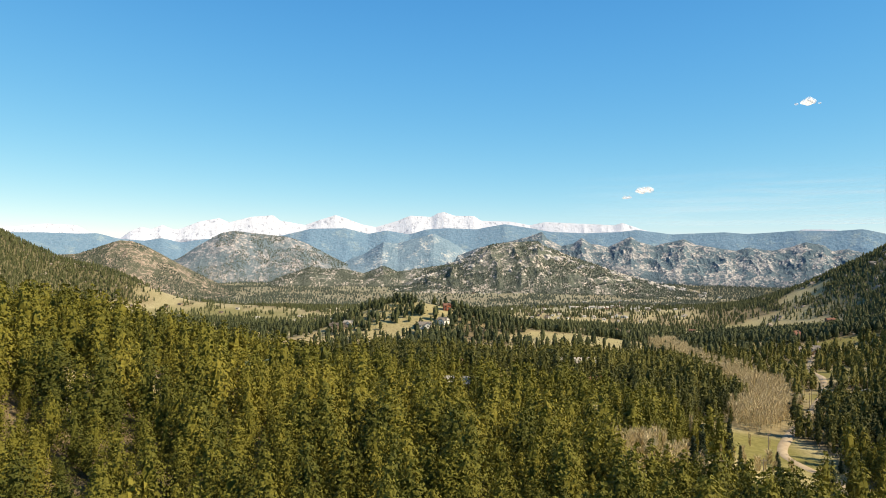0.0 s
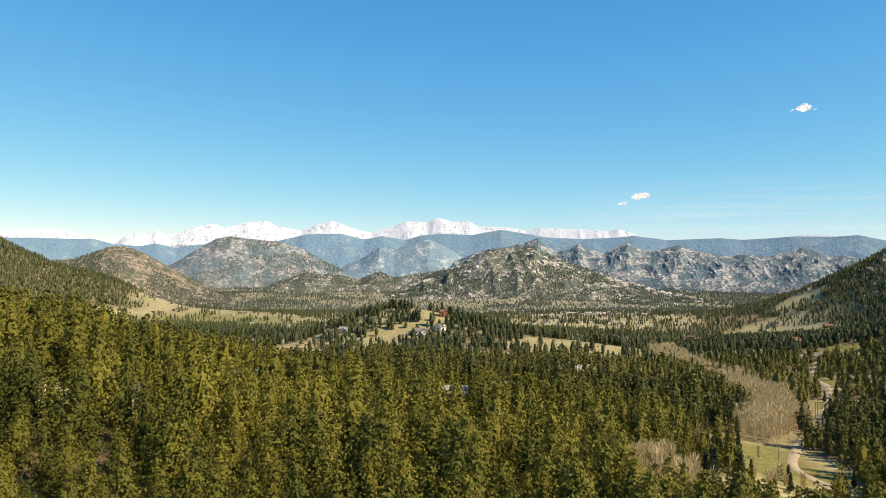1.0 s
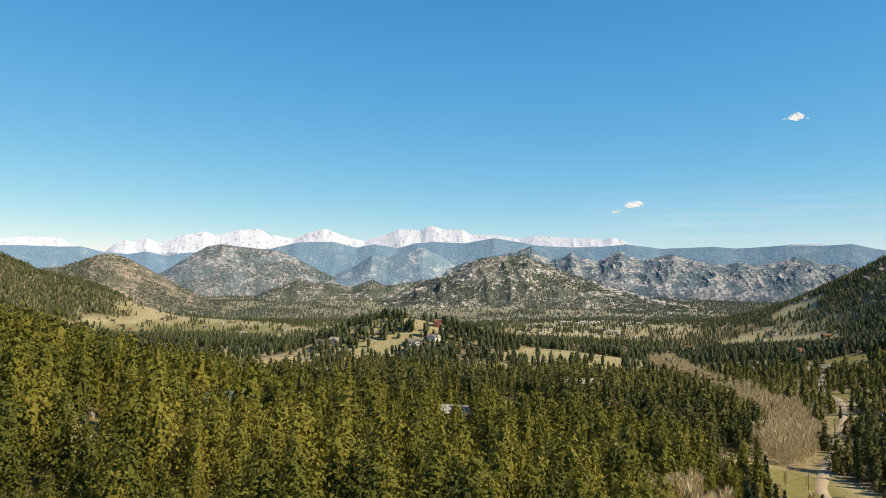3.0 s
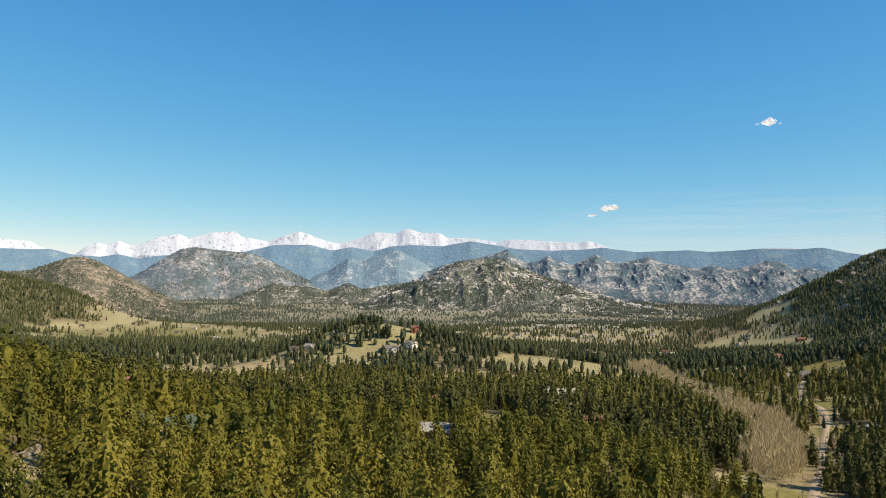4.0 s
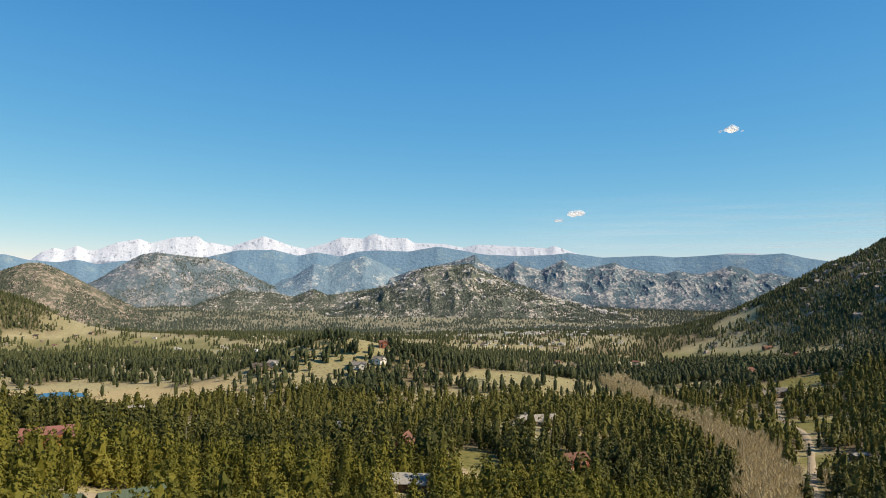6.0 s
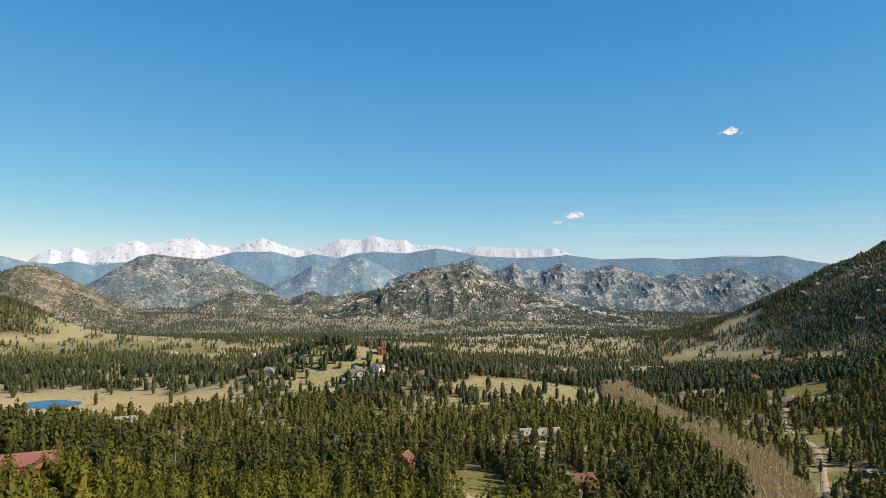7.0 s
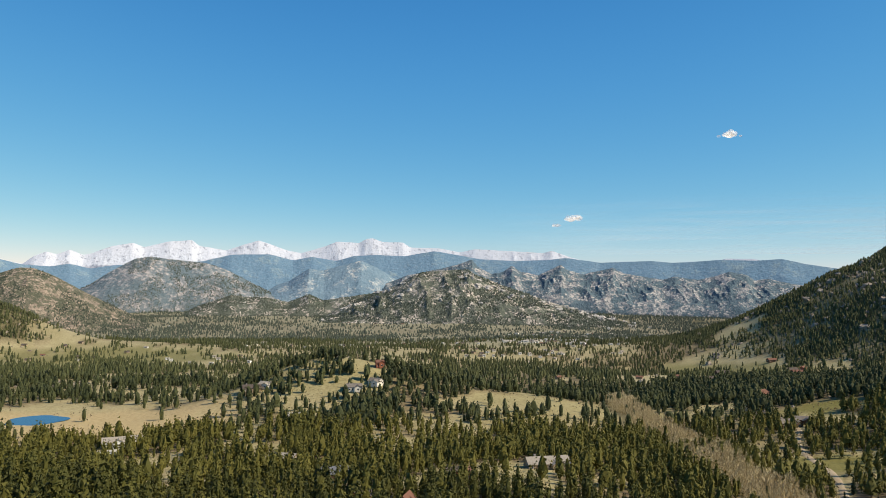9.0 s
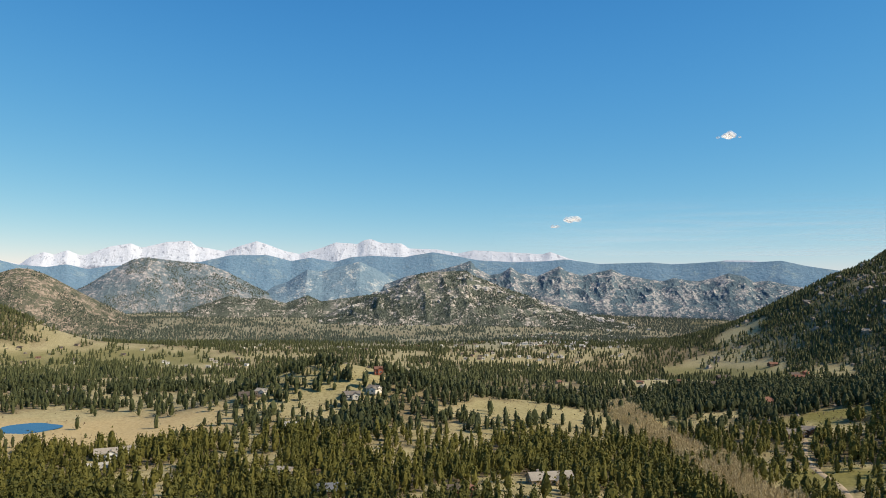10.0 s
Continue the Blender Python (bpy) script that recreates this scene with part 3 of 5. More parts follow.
# ---------------------------------------------------------------- trees
def pine_crown(rng, blades, size, low=0.12, wide=0.20, power=0.75, clumps=40, sides=8, rings=5, fill=0.74):
    """The crown of a pine one metre high: a rough tiered heart, with boughs of needle tufts standing out of it and gaps between."""
    lobes = rng.random(3) * 6.28

    def reach(t, a):
        return wide * (1 - t) ** power * np.minimum(1, 0.55 + 3.0 * t) * (0.86 + 0.15 * np.sin(2 * a + lobes[0]) + 0.15 * np.sin(3 * a + lobes[1] + 8 * t)) + 0.012
    # heart
    t, a = np.meshgrid(np.linspace(0.0, 0.84 if rings > 2 else 0.5, rings), np.arange(sides) / sides * 6.283, indexing="ij")
    a = a + rng.normal(0, 0.7 / sides, a.shape) + (np.arange(rings) % 2)[:, None] * 3.14 / sides
    r = reach(t, a) * fill * (0.55 + 0.8 * rng.random(t.shape))
    if rings > 3:
        r *= np.where(np.arange(rings) % 2, 0.74, 1.12)[:, None]
    z = low + (1 - low) * t + rng.normal(0, 0.22 / rings, t.shape)
    z[0] = low + 0.5 * np.abs(z[0] - low)
    heart = np.concatenate([np.stack([r * np.cos(a), r * np.sin(a), z], -1).reshape(-1, 3), [[rng.normal(0, 0.02), rng.normal(0, 0.02), 0.95]]])
    k = np.arange(sides)
    fs = []
    for ring in range(rings - 1):
        p, q = ring * sides + k, ring * sides + (k + 1) % sides
        fs += [np.c_[p, q, q + sides], np.c_[p, q + sides, p + sides]]
    p = (rings - 1) * sides
    fs.append(np.c_[p + k, p + (k + 1) % sides, np.full(sides, rings * sides)])
    if not blades:
        return heart, np.concatenate(fs)
    # boughs: groups of tufts, each a flat spray that droops a little at its tip
    tc = np.sort(rng.random(clumps)) ** 1.1
    ac = np.arange(clumps) * 2.4 + rng.normal(0, 0.4, clumps)
    rc = reach(tc, ac) * (0.60 + 0.50 * rng.random(clumps))
    pick = rng.integers(0, clumps, blades)
    u = rng.random(blades) ** 0.55
    ang = ac[pick] + rng.normal(0, 0.20, blades) * wide / (rc[pick] + 0.03)
    rad = rc[pick] * (0.35 + 0.68 * u) + rng.normal(0, 0.02, blades) * wide / 0.28
    z = low + (1 - low) * np.clip(tc[pick] + rng.normal(0, 0.020, blades), 0, 1.0) - 0.05 * (rad / wide) ** 2 + 0.03 * rng.random(blades)
    out = np.stack([np.cos(ang), np.sin(ang), 0 * ang], 1)
    mid = np.c_[out[:, :2] * rad[:, None], z]
    ways = out * 0.45 + np.array([0, 0, 0.22]) + rng.normal(0, 0.48, (blades, 3))
    ways /= np.linalg.norm(ways, axis=1, keepdims=True)
    side = np.cross(ways, out * 0.55 + np.array([0, 0, 0.70]) + rng.normal(0, 0.38, (blades, 3)))
    side /= np.linalg.norm(side, axis=1, keepdims=True) + 1e-9
    ln = (size * (0.6 + 0.8 * rng.random(blades)))[:, None]
    tri = np.stack([mid - ways * ln * 0.45 - side * ln * 0.34, mid - ways * ln * 0.30 + side * ln * 0.34, mid + ways * ln * 0.6], 1)
    n = len(heart)
    return np.concatenate([heart, tri.reshape(-1, 3)]), np.concatenate(fs + [n + np.arange(3 * blades).reshape(blades, 3)])


def tufted(rng, clumps, blades, size, low=0.10, wide=0.28, power=0.9, rings=4, sides=6, fill=0.62):
    """The crown of a ponderosa one metre high: a rough dark heart, pointed above and fullest low down, under boughs of needle tufts that face outwards."""
    phase = rng.random(2) * 6.283

    def reach(t, a):
        return wide * np.minimum(1, 0.55 + 2.2 * t) * (1 - t) ** power * (1 + 0.16 * np.sin(2 * a + phase[0]) + 0.14 * np.sin(3 * a + phase[1] + 9 * t)) + 0.010
    t, a = np.meshgrid(np.linspace(0.0, 0.70, rings), np.arange(sides) / sides * 6.283, indexing="ij")
    a = a + rng.normal(0, 0.6 / sides, a.shape) + (np.arange(rings) % 2)[:, None] * 3.14 / sides
    r = reach(t, a) * fill * (0.72 + 0.5 * rng.random(t.shape))
    z = low + (1 - low) * t + rng.normal(0, 0.12 / rings, t.shape)
    heart = np.concatenate([np.stack([r * np.cos(a), r * np.sin(a), z], -1).reshape(-1, 3), [[rng.normal(0, 0.01), rng.normal(0, 0.01), 0.84]]])
    k, fs = np.arange(sides), []
    for ring in range(rings - 1):
        p, q = ring * sides + k, ring * sides + (k + 1) % sides
        fs += [np.c_[p, q, q + sides], np.c_[p, q + sides, p + sides]]
    p = (rings - 1) * sides
    fs.append(np.c_[p + k, p + (k + 1) % sides, np.full(sides, rings * sides)])
    # boughs
    tc = 0.98 * (1 - (1 - (np.arange(clumps) + rng.random(clumps)) / clumps) ** 0.66)
    ac = np.arange(clumps) * 2.4 + rng.normal(0, 0.4, clumps)
    rc = reach(tc, ac) * (0.66 + 0.36 * rng.random(clumps))
    c = np.c_[rc * np.cos(ac), rc * np.sin(ac), low + (1 - low) * tc]
    pick = rng.integers(0, clumps, blades)
    loose = (0.26 * reach(tc, ac) + 0.010)[pick][:, None]
    mid = c[pick] + rng.normal(0, 1, (blades, 3)) * loose * (1, 1, 0.62)
    out = np.c_[mid[:, :2], np.zeros(blades)]
    out /= np.linalg.norm(out, axis=1, keepdims=True) + 1e-6
    face = out * 0.80 + (0, 0, 0.55) + rng.normal(0, 0.36, (blades, 3))
    face /= np.linalg.norm(face, axis=1, keepdims=True)
    ways = rng.normal(size=(blades, 3)) + out * 0.7
    ways -= face * (ways * face).sum(1, keepdims=True)
    ways /= np.linalg.norm(ways, axis=1, keepdims=True) + 1e-9
    side = np.cross(face, ways)
    ln = (size * (0.6 + 0.8 * rng.random(blades)))[:, None]
    tri = np.stack([mid - ways * ln * 0.4 - side * ln * 0.36, mid - ways * ln * 0.4 + side * ln * 0.36, mid + ways * ln * 0.6], 1)
    n = len(heart)
    return np.concatenate([heart, tri.reshape(-1, 3)]), np.concatenate(fs + [n + np.arange(3 * blades).reshape(blades, 3)])


def stem(height, r0, r1, sides=5, lean=0.0):
    a = np.arange(sides) / sides * 2 * np.pi
    ring = np.stack([np.cos(a), np.sin(a)], 1)
    verts = np.concatenate([np.c_[ring * r0, np.full(sides, -0.04)], np.c_[ring * r1 + [lean, 0], np.full(sides, height)]])
    i = np.arange(sides)
    j = (i + 1) % sides
    return verts, np.concatenate([np.c_[i, j, j + sides], np.c_[i, j + sides, i + sides]])


def cone_tree(rng, tiers=3, sides=5, wide=0.17, power=0.8):
    """A small far conifer: ragged stacked tiers."""
    vs, fs, k = [], [], 0
    for t in range(tiers):
        lo, hi = 0.06 + 0.94 * t / tiers * 0.9, min(1, 0.06 + 0.94 * (t + 1.55) / tiers)
        r = wide * (1 - t / tiers) ** power
        a = np.arange(sides) / sides * 6.283 + rng.random() * 6
        rr = r * (0.65 + 0.6 * rng.random(sides))
        vs.append(np.c_[rr * np.cos(a), rr * np.sin(a), lo + rng.normal(0, 0.03, sides)])
        vs.append([[rng.normal(0, 0.015), rng.normal(0, 0.015), hi]])
        i = np.arange(sides)
        fs.append(np.c_[k + i, k + (i + 1) % sides, np.full(sides, k + sides)])
        k += sides + 1
    return np.concatenate(vs), np.concatenate(fs)


def plant(kinds, x, y, z, height, rng, spread=0.12):
    """Many trees in one pair of arrays: each point takes one of the kinds, turned and scaled."""
    pick = rng.integers(0, len(kinds), len(x))
    vs, fs, tones, k = [], [], [], 0
    for i, (v, f) in enumerate(kinds):
        m = pick == i
        if not m.any():
            continue
        px, py, pz, h = x[m], y[m], z[m], height[m]
        a = rng.random(len(px)) * 6.283
        w = h * (1 + rng.normal(0, spread, len(px)))
        c, s = np.cos(a) * w, np.sin(a) * w
        V = np.empty((len(px), len(v), 3))
        V[..., 0] = px[:, None] + c[:, None] * v[:, 0] - s[:, None] * v[:, 1]
        V[..., 1] = py[:, None] + s[:, None] * v[:, 0] + c[:, None] * v[:, 1]
        V[..., 2] = pz[:, None] + h[:, None] * v[:, 2]
        F = f[None] + (k + np.arange(len(px)) * len(v))[:, None, None]
        vs.append(V.reshape(-1, 3))
        fs.append(F.reshape(-1, 3))
        tones.append(np.repeat(rng.random(len(px)), len(v)))
        k += len(px) * len(v)
    return np.concatenate(vs), np.concatenate(fs), np.concatenate(tones)


def stand(name, grown, mat, label, category="forest"):
    """One object for a whole stand of trees, with each tree's tone."""
    v, f, tone = grown
    ob = link_mesh(name, v, f, mat)
    ob.data.attributes.new("tone", "FLOAT", "POINT").data.foreach_set("value", tone.astype(np.float32))
    return tagged(ob, label, category, kind="stuff")


def scatter(x0, x1, y0, y1, cell, rng):
    """Jittered points on the plan."""
    gx, gy = np.meshgrid(np.arange(x0, x1, cell), np.arange(y0, y1, cell))
    return (gx + cell * (0.05 + 0.9 * rng.random(gx.shape))).ravel(), (gy + cell * (0.05 + 0.9 * rng.random(gy.shape))).ravel()


def in_view(x, y, margin=5):
    a = np.degrees(np.arctan2(x, y + 20))
    return (a > -34 - margin) & (a < 38 + margin)


# ---------------------------------------------------------------- building tools
def box(cx, cy, cz, sx, sy, sz):
    """Corners and faces of a block with its middle at cx, cy and its foot at cz."""
    v = np.array([(i, j, k) for k in (0, 1) for j in (-0.5, 0.5) for i in (-0.5, 0.5)], float) * (sx, sy, sz) + (cx, cy, cz)
    f = np.array([(0, 2, 3, 1), (4, 5, 7, 6), (0, 1, 5, 4), (2, 6, 7, 3), (0, 4, 6, 2), (1, 3, 7, 5)])
    return v, f


def joined(*pieces):
    vs, fs, k = [], [], 0
    for v, f in pieces:
        vs.append(v)
        fs.append(np.asarray(f) + k)
        k += len(v)
    return np.concatenate(vs), np.concatenate(fs)


def part(name, shape, mat, parent, label=""):
    ob = link_mesh(name, *shape, mat, parent)
    return tagged(ob, label) if label else ob


def plain(name, a, b, scale=1.5, roughness=0.8, metal=0.0, bump=0.3, stretch=(1, 1, 1)):
    """A painted, wooden or metal surface with grain and wear between two tones."""
    def build(n, l, bs):
        co = n.new("ShaderNodeTexCoord")
        mp = n.new("ShaderNodeMapping")
        mp.inputs["Scale"].default_value = stretch
        t = n.new("ShaderNodeTexNoise")
        t.inputs["Scale"].default_value, t.inputs["Detail"].default_value = scale, 5
        l.new(co.outputs["Object"], mp.inputs[0])
        l.new(mp.outputs[0], t.inputs["Vector"])
        wide = place_noise(n, l, scale * 0.15, 2)
        f = sums(n, l, "ADD", sums(n, l, "MULTIPLY", t.outputs["Fac"], 0.6), sums(n, l, "MULTIPLY", wide, 0.4))
        l.new(steps(n, l, f, (0.3, a), (0.7, b)), bs.inputs["Base Color"])
        bs.inputs["Metallic"].default_value = metal
        relief(n, l, bs, t.outputs["Fac"], bump, 0.05)
    return material(name, build, roughness, 0.3 if roughness < 0.5 else 0.1)


M_ROOF_GREEN = plain("green_metal_roof", (0.085, 0.115, 0.075), (0.13, 0.16, 0.11), 0.8, 0.85, 0.0, 0.2, (6, 0.4, 1))
M_ROOF_RED = plain("red_metal_roof", (0.24, 0.10, 0.085), (0.33, 0.155, 0.13), 0.8, 0.8, 0.0, 0.2, (6, 0.4, 1))
M_ROOF_GREY = plain("grey_shingle_roof", (0.28, 0.245, 0.20), (0.42, 0.375, 0.31), 2.0, 0.95)
M_ROOF_DARK = plain("dark_shingle_roof", (0.08, 0.065, 0.055), (0.15, 0.12, 0.10), 2.0, 0.9)
M_ROOF_BROWN = plain("grey_brown_shingle_roof", (0.15, 0.13, 0.11), (0.26, 0.23, 0.20), 2.0, 0.9)
M_ROOF_SLATE = plain("blue_grey_slate_roof", (0.12, 0.125, 0.14), (0.20, 0.21, 0.225), 2.0, 0.7)
M_ROOF_PALE = plain("pale_metal_roof", (0.34, 0.32, 0.28), (0.48, 0.45, 0.39), 0.8, 0.85, 0.0)
M_ROOF_RUST = plain("russet_shingle_roof", (0.165, 0.085, 0.060), (0.235, 0.120, 0.085), 2.0, 0.85)
M_WALL_LOG = plain("varnished_log_wall", (0.30, 0.13, 0.05), (0.46, 0.22, 0.09), 1.2, 0.6, 0, 0.6, (0.3, 0.3, 5))
M_WALL_RED = plain("red_stained_timber_wall", (0.29, 0.095, 0.055), (0.42, 0.155, 0.09), 1.2, 0.7, 0, 0.5, (0.3, 0.3, 5))
M_WALL_PALE = plain("cream_painted_wall", (0.62, 0.57, 0.48), (0.76, 0.71, 0.62), 1.5, 0.8)
M_WALL_WHITE = plain("white_painted_wall", (0.74, 0.73, 0.70), (0.84, 0.83, 0.80), 1.5, 0.8)
M_WALL_TAN = plain("tan_timber_wall", (0.30, 0.23, 0.15), (0.44, 0.34, 0.24), 1.5, 0.8, 0, 0.5, (0.3, 0.3, 4))
M_WALL_DARK = plain("dark_timber_wall", (0.09, 0.06, 0.04), (0.17, 0.11, 0.08), 1.5, 0.8, 0, 0.5, (0.3, 0.3, 4))
M_STONE = plain("chimney_stone", (0.24, 0.20, 0.17), (0.40, 0.35, 0.30), 2.5, 0.9, 0, 0.8)
M_BRICK = plain("red_chimney_brick", (0.30, 0.07, 0.045), (0.42, 0.11, 0.07), 4.0, 0.9, 0, 0.6)
M_TRIM = plain("white_window_trim", (0.70, 0.69, 0.66), (0.80, 0.79, 0.77), 2.0, 0.6)
M_GLASS = plain("dark_window_glass", (0.03, 0.035, 0.04), (0.05, 0.055, 0.06), 1.0, 0.08, 0, 0.0)
M_POLE = plain("weathered_pole_wood", (0.17, 0.13, 0.10), (0.28, 0.23, 0.18), 3.0, 0.9, 0, 0.5, (3, 3, 0.3))
M_DIRT = plain("pale_dirt_track", (0.36, 0.27, 0.17), (0.52, 0.42, 0.28), 0.5, 0.95, 0, 0.4)
M_ROCK = plain("tan_granite", (0.20, 0.165, 0.13), (0.38, 0.325, 0.265), 0.5, 0.9, 0, 1.0)


def gable_body(L, W, H, rise):
    v = np.array([(-L / 2, -W / 2, -1.2), (L / 2, -W / 2, -1.2), (L / 2, W / 2, -1.2), (-L / 2, W / 2, -1.2),
                  (-L / 2, -W / 2, H), (L / 2, -W / 2, H), (L / 2, W / 2, H), (-L / 2, W / 2, H), (-L / 2, 0, H + rise), (L / 2, 0, H + rise)])
    f = np.array([(0, 1, 5, 4), (2, 3, 7, 6), (3, 0, 4, 7), (1, 2, 6, 5), (4, 5, 9, 8), (6, 7, 8, 9), (7, 4, 8, 8), (5, 6, 9, 9)])
    return v, f


def tris_of(shape):
    """Quads into triangles, dropping those without area."""
    v, f = shape
    t = np.concatenate([f[:, [0, 1, 2]], f[:, [0, 2, 3]]])
    t = t[(t[:, 0] != t[:, 1]) & (t[:, 1] != t[:, 2]) & (t[:, 0] != t[:, 2])]
    return v, t


def roof_slab(L, W, H, rise, side, over=0.6, thick=0.22):
    """One slope of a gable roof; side -1 or 1."""
    k = rise / (W / 2)
    y0, y1 = side * (W / 2 + over), 0.0
    z0, z1 = H - over * k + 0.03, H + rise + 0.03
    x = L / 2 + over
    v = np.array([(-x, y0, z0), (x, y0, z0), (x, y1, z1), (-x, y1, z1)])
    v = np.concatenate([v, v + (0, 0, thick)])
    f = np.array([(0, 1, 2, 3), (4, 7, 6, 5), (0, 4, 5, 1), (1, 5, 6, 2), (2, 6, 7, 3), (3, 7, 4, 0)])
    return v, (f if side < 0 else f[:, ::-1])


def moved(shape, dx=0.0, dy=0.0, dz=0.0, turn=0.0):
    v, f = shape
    c, s = math.cos(radians(turn)), math.sin(radians(turn))
    v = np.asarray(v, float)
    return np.c_[v[:, 0] * c - v[:, 1] * s + dx, v[:, 0] * s + v[:, 1] * c + dy, v[:, 2] + dz], f


def house_block(home, L, W, H, rise, wall, roof, dx=0.0, dy=0.0, turn=0.0, windows=True):
    part("wall", moved(tris_of(gable_body(L, W, H, rise)), dx, dy, 0, turn), wall, home)
    for side in (-1, 1):
        part("roof", moved(roof_slab(L, W, H, rise, side), dx, dy, 0, turn), roof, home)
    if not windows:
        return
    n = max(2, int(L / 3.2))
    spots = [((i + 0.5) / n * L - L / 2, side) for i in range(n) for side in (-1, 1)]
    for i, (wx, side) in enumerate(spots):
        if i == 2:
            door = part("door", moved(box(wx, side * (W / 2 + 0.03), 0.1, 1.0, 0.1, 2.05), dx, dy, 0, turn), M_WALL_DARK, home, "dark wooden door")
            continue
        win = part("window", moved(box(wx, side * (W / 2 + 0.03), 0.95, 1.5, 0.10, 1.35), dx, dy, 0, turn), M_TRIM, home)
        part("pane", moved(box(wx, side * (W / 2 + 0.07), 1.05, 1.3, 0.08, 1.15), dx, dy, 0, turn), M_GLASS, win)
    for side in (-1, 1):
        win = part("window", moved(box(side * (L / 2 + 0.03), 0, 1.0, 0.10, 1.8, 1.6), dx, dy, 0, turn), M_TRIM, home)
        part("pane", moved(box(side * (L / 2 + 0.07), 0, 1.1, 0.08, 1.6, 1.4), dx, dy, 0, turn), M_GLASS, win)


def house(x, y, turn, L, W, H, wall, roof, label, wing=0.0, wing_turn=90.0, chimney=None, rise=None, yard=None, deck=False, lift=0.0):
    """A dwelling with gable roof, windows, a door, and where wanted a wing, a chimney and a deck."""
    home = new("house")
    home.matrix_world = pose(x, y, float(land(x, y)) + 0.4 + lift, 0, 0, turn)
    rise = rise or 0.28 * W
    house_block(home, L, W, H, rise, wall, roof)
    if wing:
        house_block(home, wing, W * 0.8, H * 0.94, rise * 0.8, wall, roof, L * 0.22, -wing * 0.42, wing_turn, False)
        win = part("window", box(L * 0.22, -wing * 0.92 - 0.03, 1.0, 2.2, 0.1, 1.5), M_TRIM, home)
        part("pane", box(L * 0.22, -wing * 0.92 - 0.07, 1.1, 2.0, 0.08, 1.3), M_GLASS, win)
    if chimney:
        part("chimney", joined(box(-L * 0.28, W * 0.12, H * 0.5, 1.1, 1.0, rise + H * 0.5 + 0.9), box(-L * 0.28, W * 0.12, H + rise + 0.9, 1.35, 1.25, 0.2)), chimney, home, "masonry chimney")
    if deck:
        part("deck", joined(box(0, -W / 2 - 1.6, 0.0, L * 0.8, 3.0, 0.25), *[box(-L * 0.4 + k * L * 0.2, -W / 2 - 3.0, 0.25, 0.12, 0.12, 0.95) for k in range(5)],
                            box(0, -W / 2 - 3.0, 1.15, L * 0.8, 0.1, 0.1), *[box(-L * 0.36 + k * L * 0.24, -W / 2 - 2.9, -2.2, 0.2, 0.2, 2.2) for k in range(4)]), M_WALL_TAN, home, "timber deck")
    tagged(home, label, "house", "houses among the pines")
    YARDS.append((x, y - 0.8 * (yard or 0.75 * L), yard or 0.75 * L))
    return home


# ---------------------------------------------------------------- houses near the pines
house(-56, 236, 28, 13, 9, 3.4, M_WALL_TAN, M_ROOF_GREEN, "timber house with green metal roof and red brick chimney", chimney=None, yard=11)
house(-67, 222, 5, 10, 7, 2.6, M_WALL_TAN, M_ROOF_GREEN, "low outbuilding with a green metal roof", yard=5)
house(-105, 313, 24, 16, 9, 4.6, M_WALL_LOG, M_ROOF_RED, "two-storey log house with dusty red metal roof", 7, 90, yard=9, deck=True)
house(6, 306, -14, 11, 7.5, 2.8, M_WALL_DARK, M_ROOF_PALE, "low dark house with pale metal roof", yard=6)
house(19, 309, -14, 5, 4.5, 2.3, M_WALL_DARK, M_ROOF_PALE, "small shed with pale metal roof", yard=4)
house(8, 389, 70, 8, 6, 4.4, M_WALL_RED, M_ROOF_RUST, "orange-red timber cabin with steep gable", yard=8, rise=3.2)
house(-9, 409, 55, 9, 7, 3.8, M_WALL_RED, M_ROOF_DARK, "orange timber cabin with dark shingle roof", yard=7)
house(33, 464, 20, 6, 5.5, 4.0, M_WALL_RED, M_ROOF_DARK, "small red cabin among the pines", yard=7)
house(41, 462, 75, 6, 5.5, 3.8, M_WALL_RED, M_ROOF_RUST, "small red cabin with a russet roof", yard=5)
house(77, 375, 15, 10, 7, 3.2, M_WALL_RED, M_ROOF_RUST, "red-brown cabin beside a gravel yard", 5, 90, yard=8)
house(90, 505, 6, 23, 10, 3.2, M_WALL_TAN, M_ROOF_GREY, "long house with pale grey shingle roof and chimneys", 8, 90, M_STONE, yard=9)
house(-186, 656, 18, 15, 9, 3.6, M_WALL_WHITE, M_ROOF_GREY, "white house with grey roof beside the meadow", 8, 90, None, yard=15, lift=1.2)
house(-175, 668, 18, 9, 7, 2.8, M_WALL_WHITE, M_ROOF_GREY, "low white garage with grey roof", yard=10, lift=1.0)
house(-173, 602, 20, 13, 8, 3.0, M_WALL_TAN, M_ROOF_PALE, "timber house with pale green-grey roof", yard=6)
house(-70, 560, 0, 9, 7, 3.0, M_WALL_PALE, M_ROOF_GREY, "cream house with grey roof among pines", yard=5)
house(-90, 480, 30, 9, 7, 3.0, M_WALL_PALE, M_ROOF_DARK, "cream house with dark roof among pines", yard=5)
house(-54, 562, -20, 9, 7, 3.0, M_WALL_TAN, M_ROOF_GREY, "tan house with grey roof among pines", yard=5)
house(-24, 486, 12, 14, 9, 3.2, M_WALL_DARK, M_ROOF_SLATE, "dark house with blue-grey roof among pines", yard=6)
house(-68, 738, 0, 10, 8, 3.0, M_WALL_PALE, M_ROOF_PALE, "pale house with light roof at the forest edge", yard=7)
house(-121, 853, 12, 17, 10, 4.2, M_WALL_TAN, M_ROOF_DARK, "large stone and timber house on the grassy knoll", 9, 90, M_STONE, yard=12)
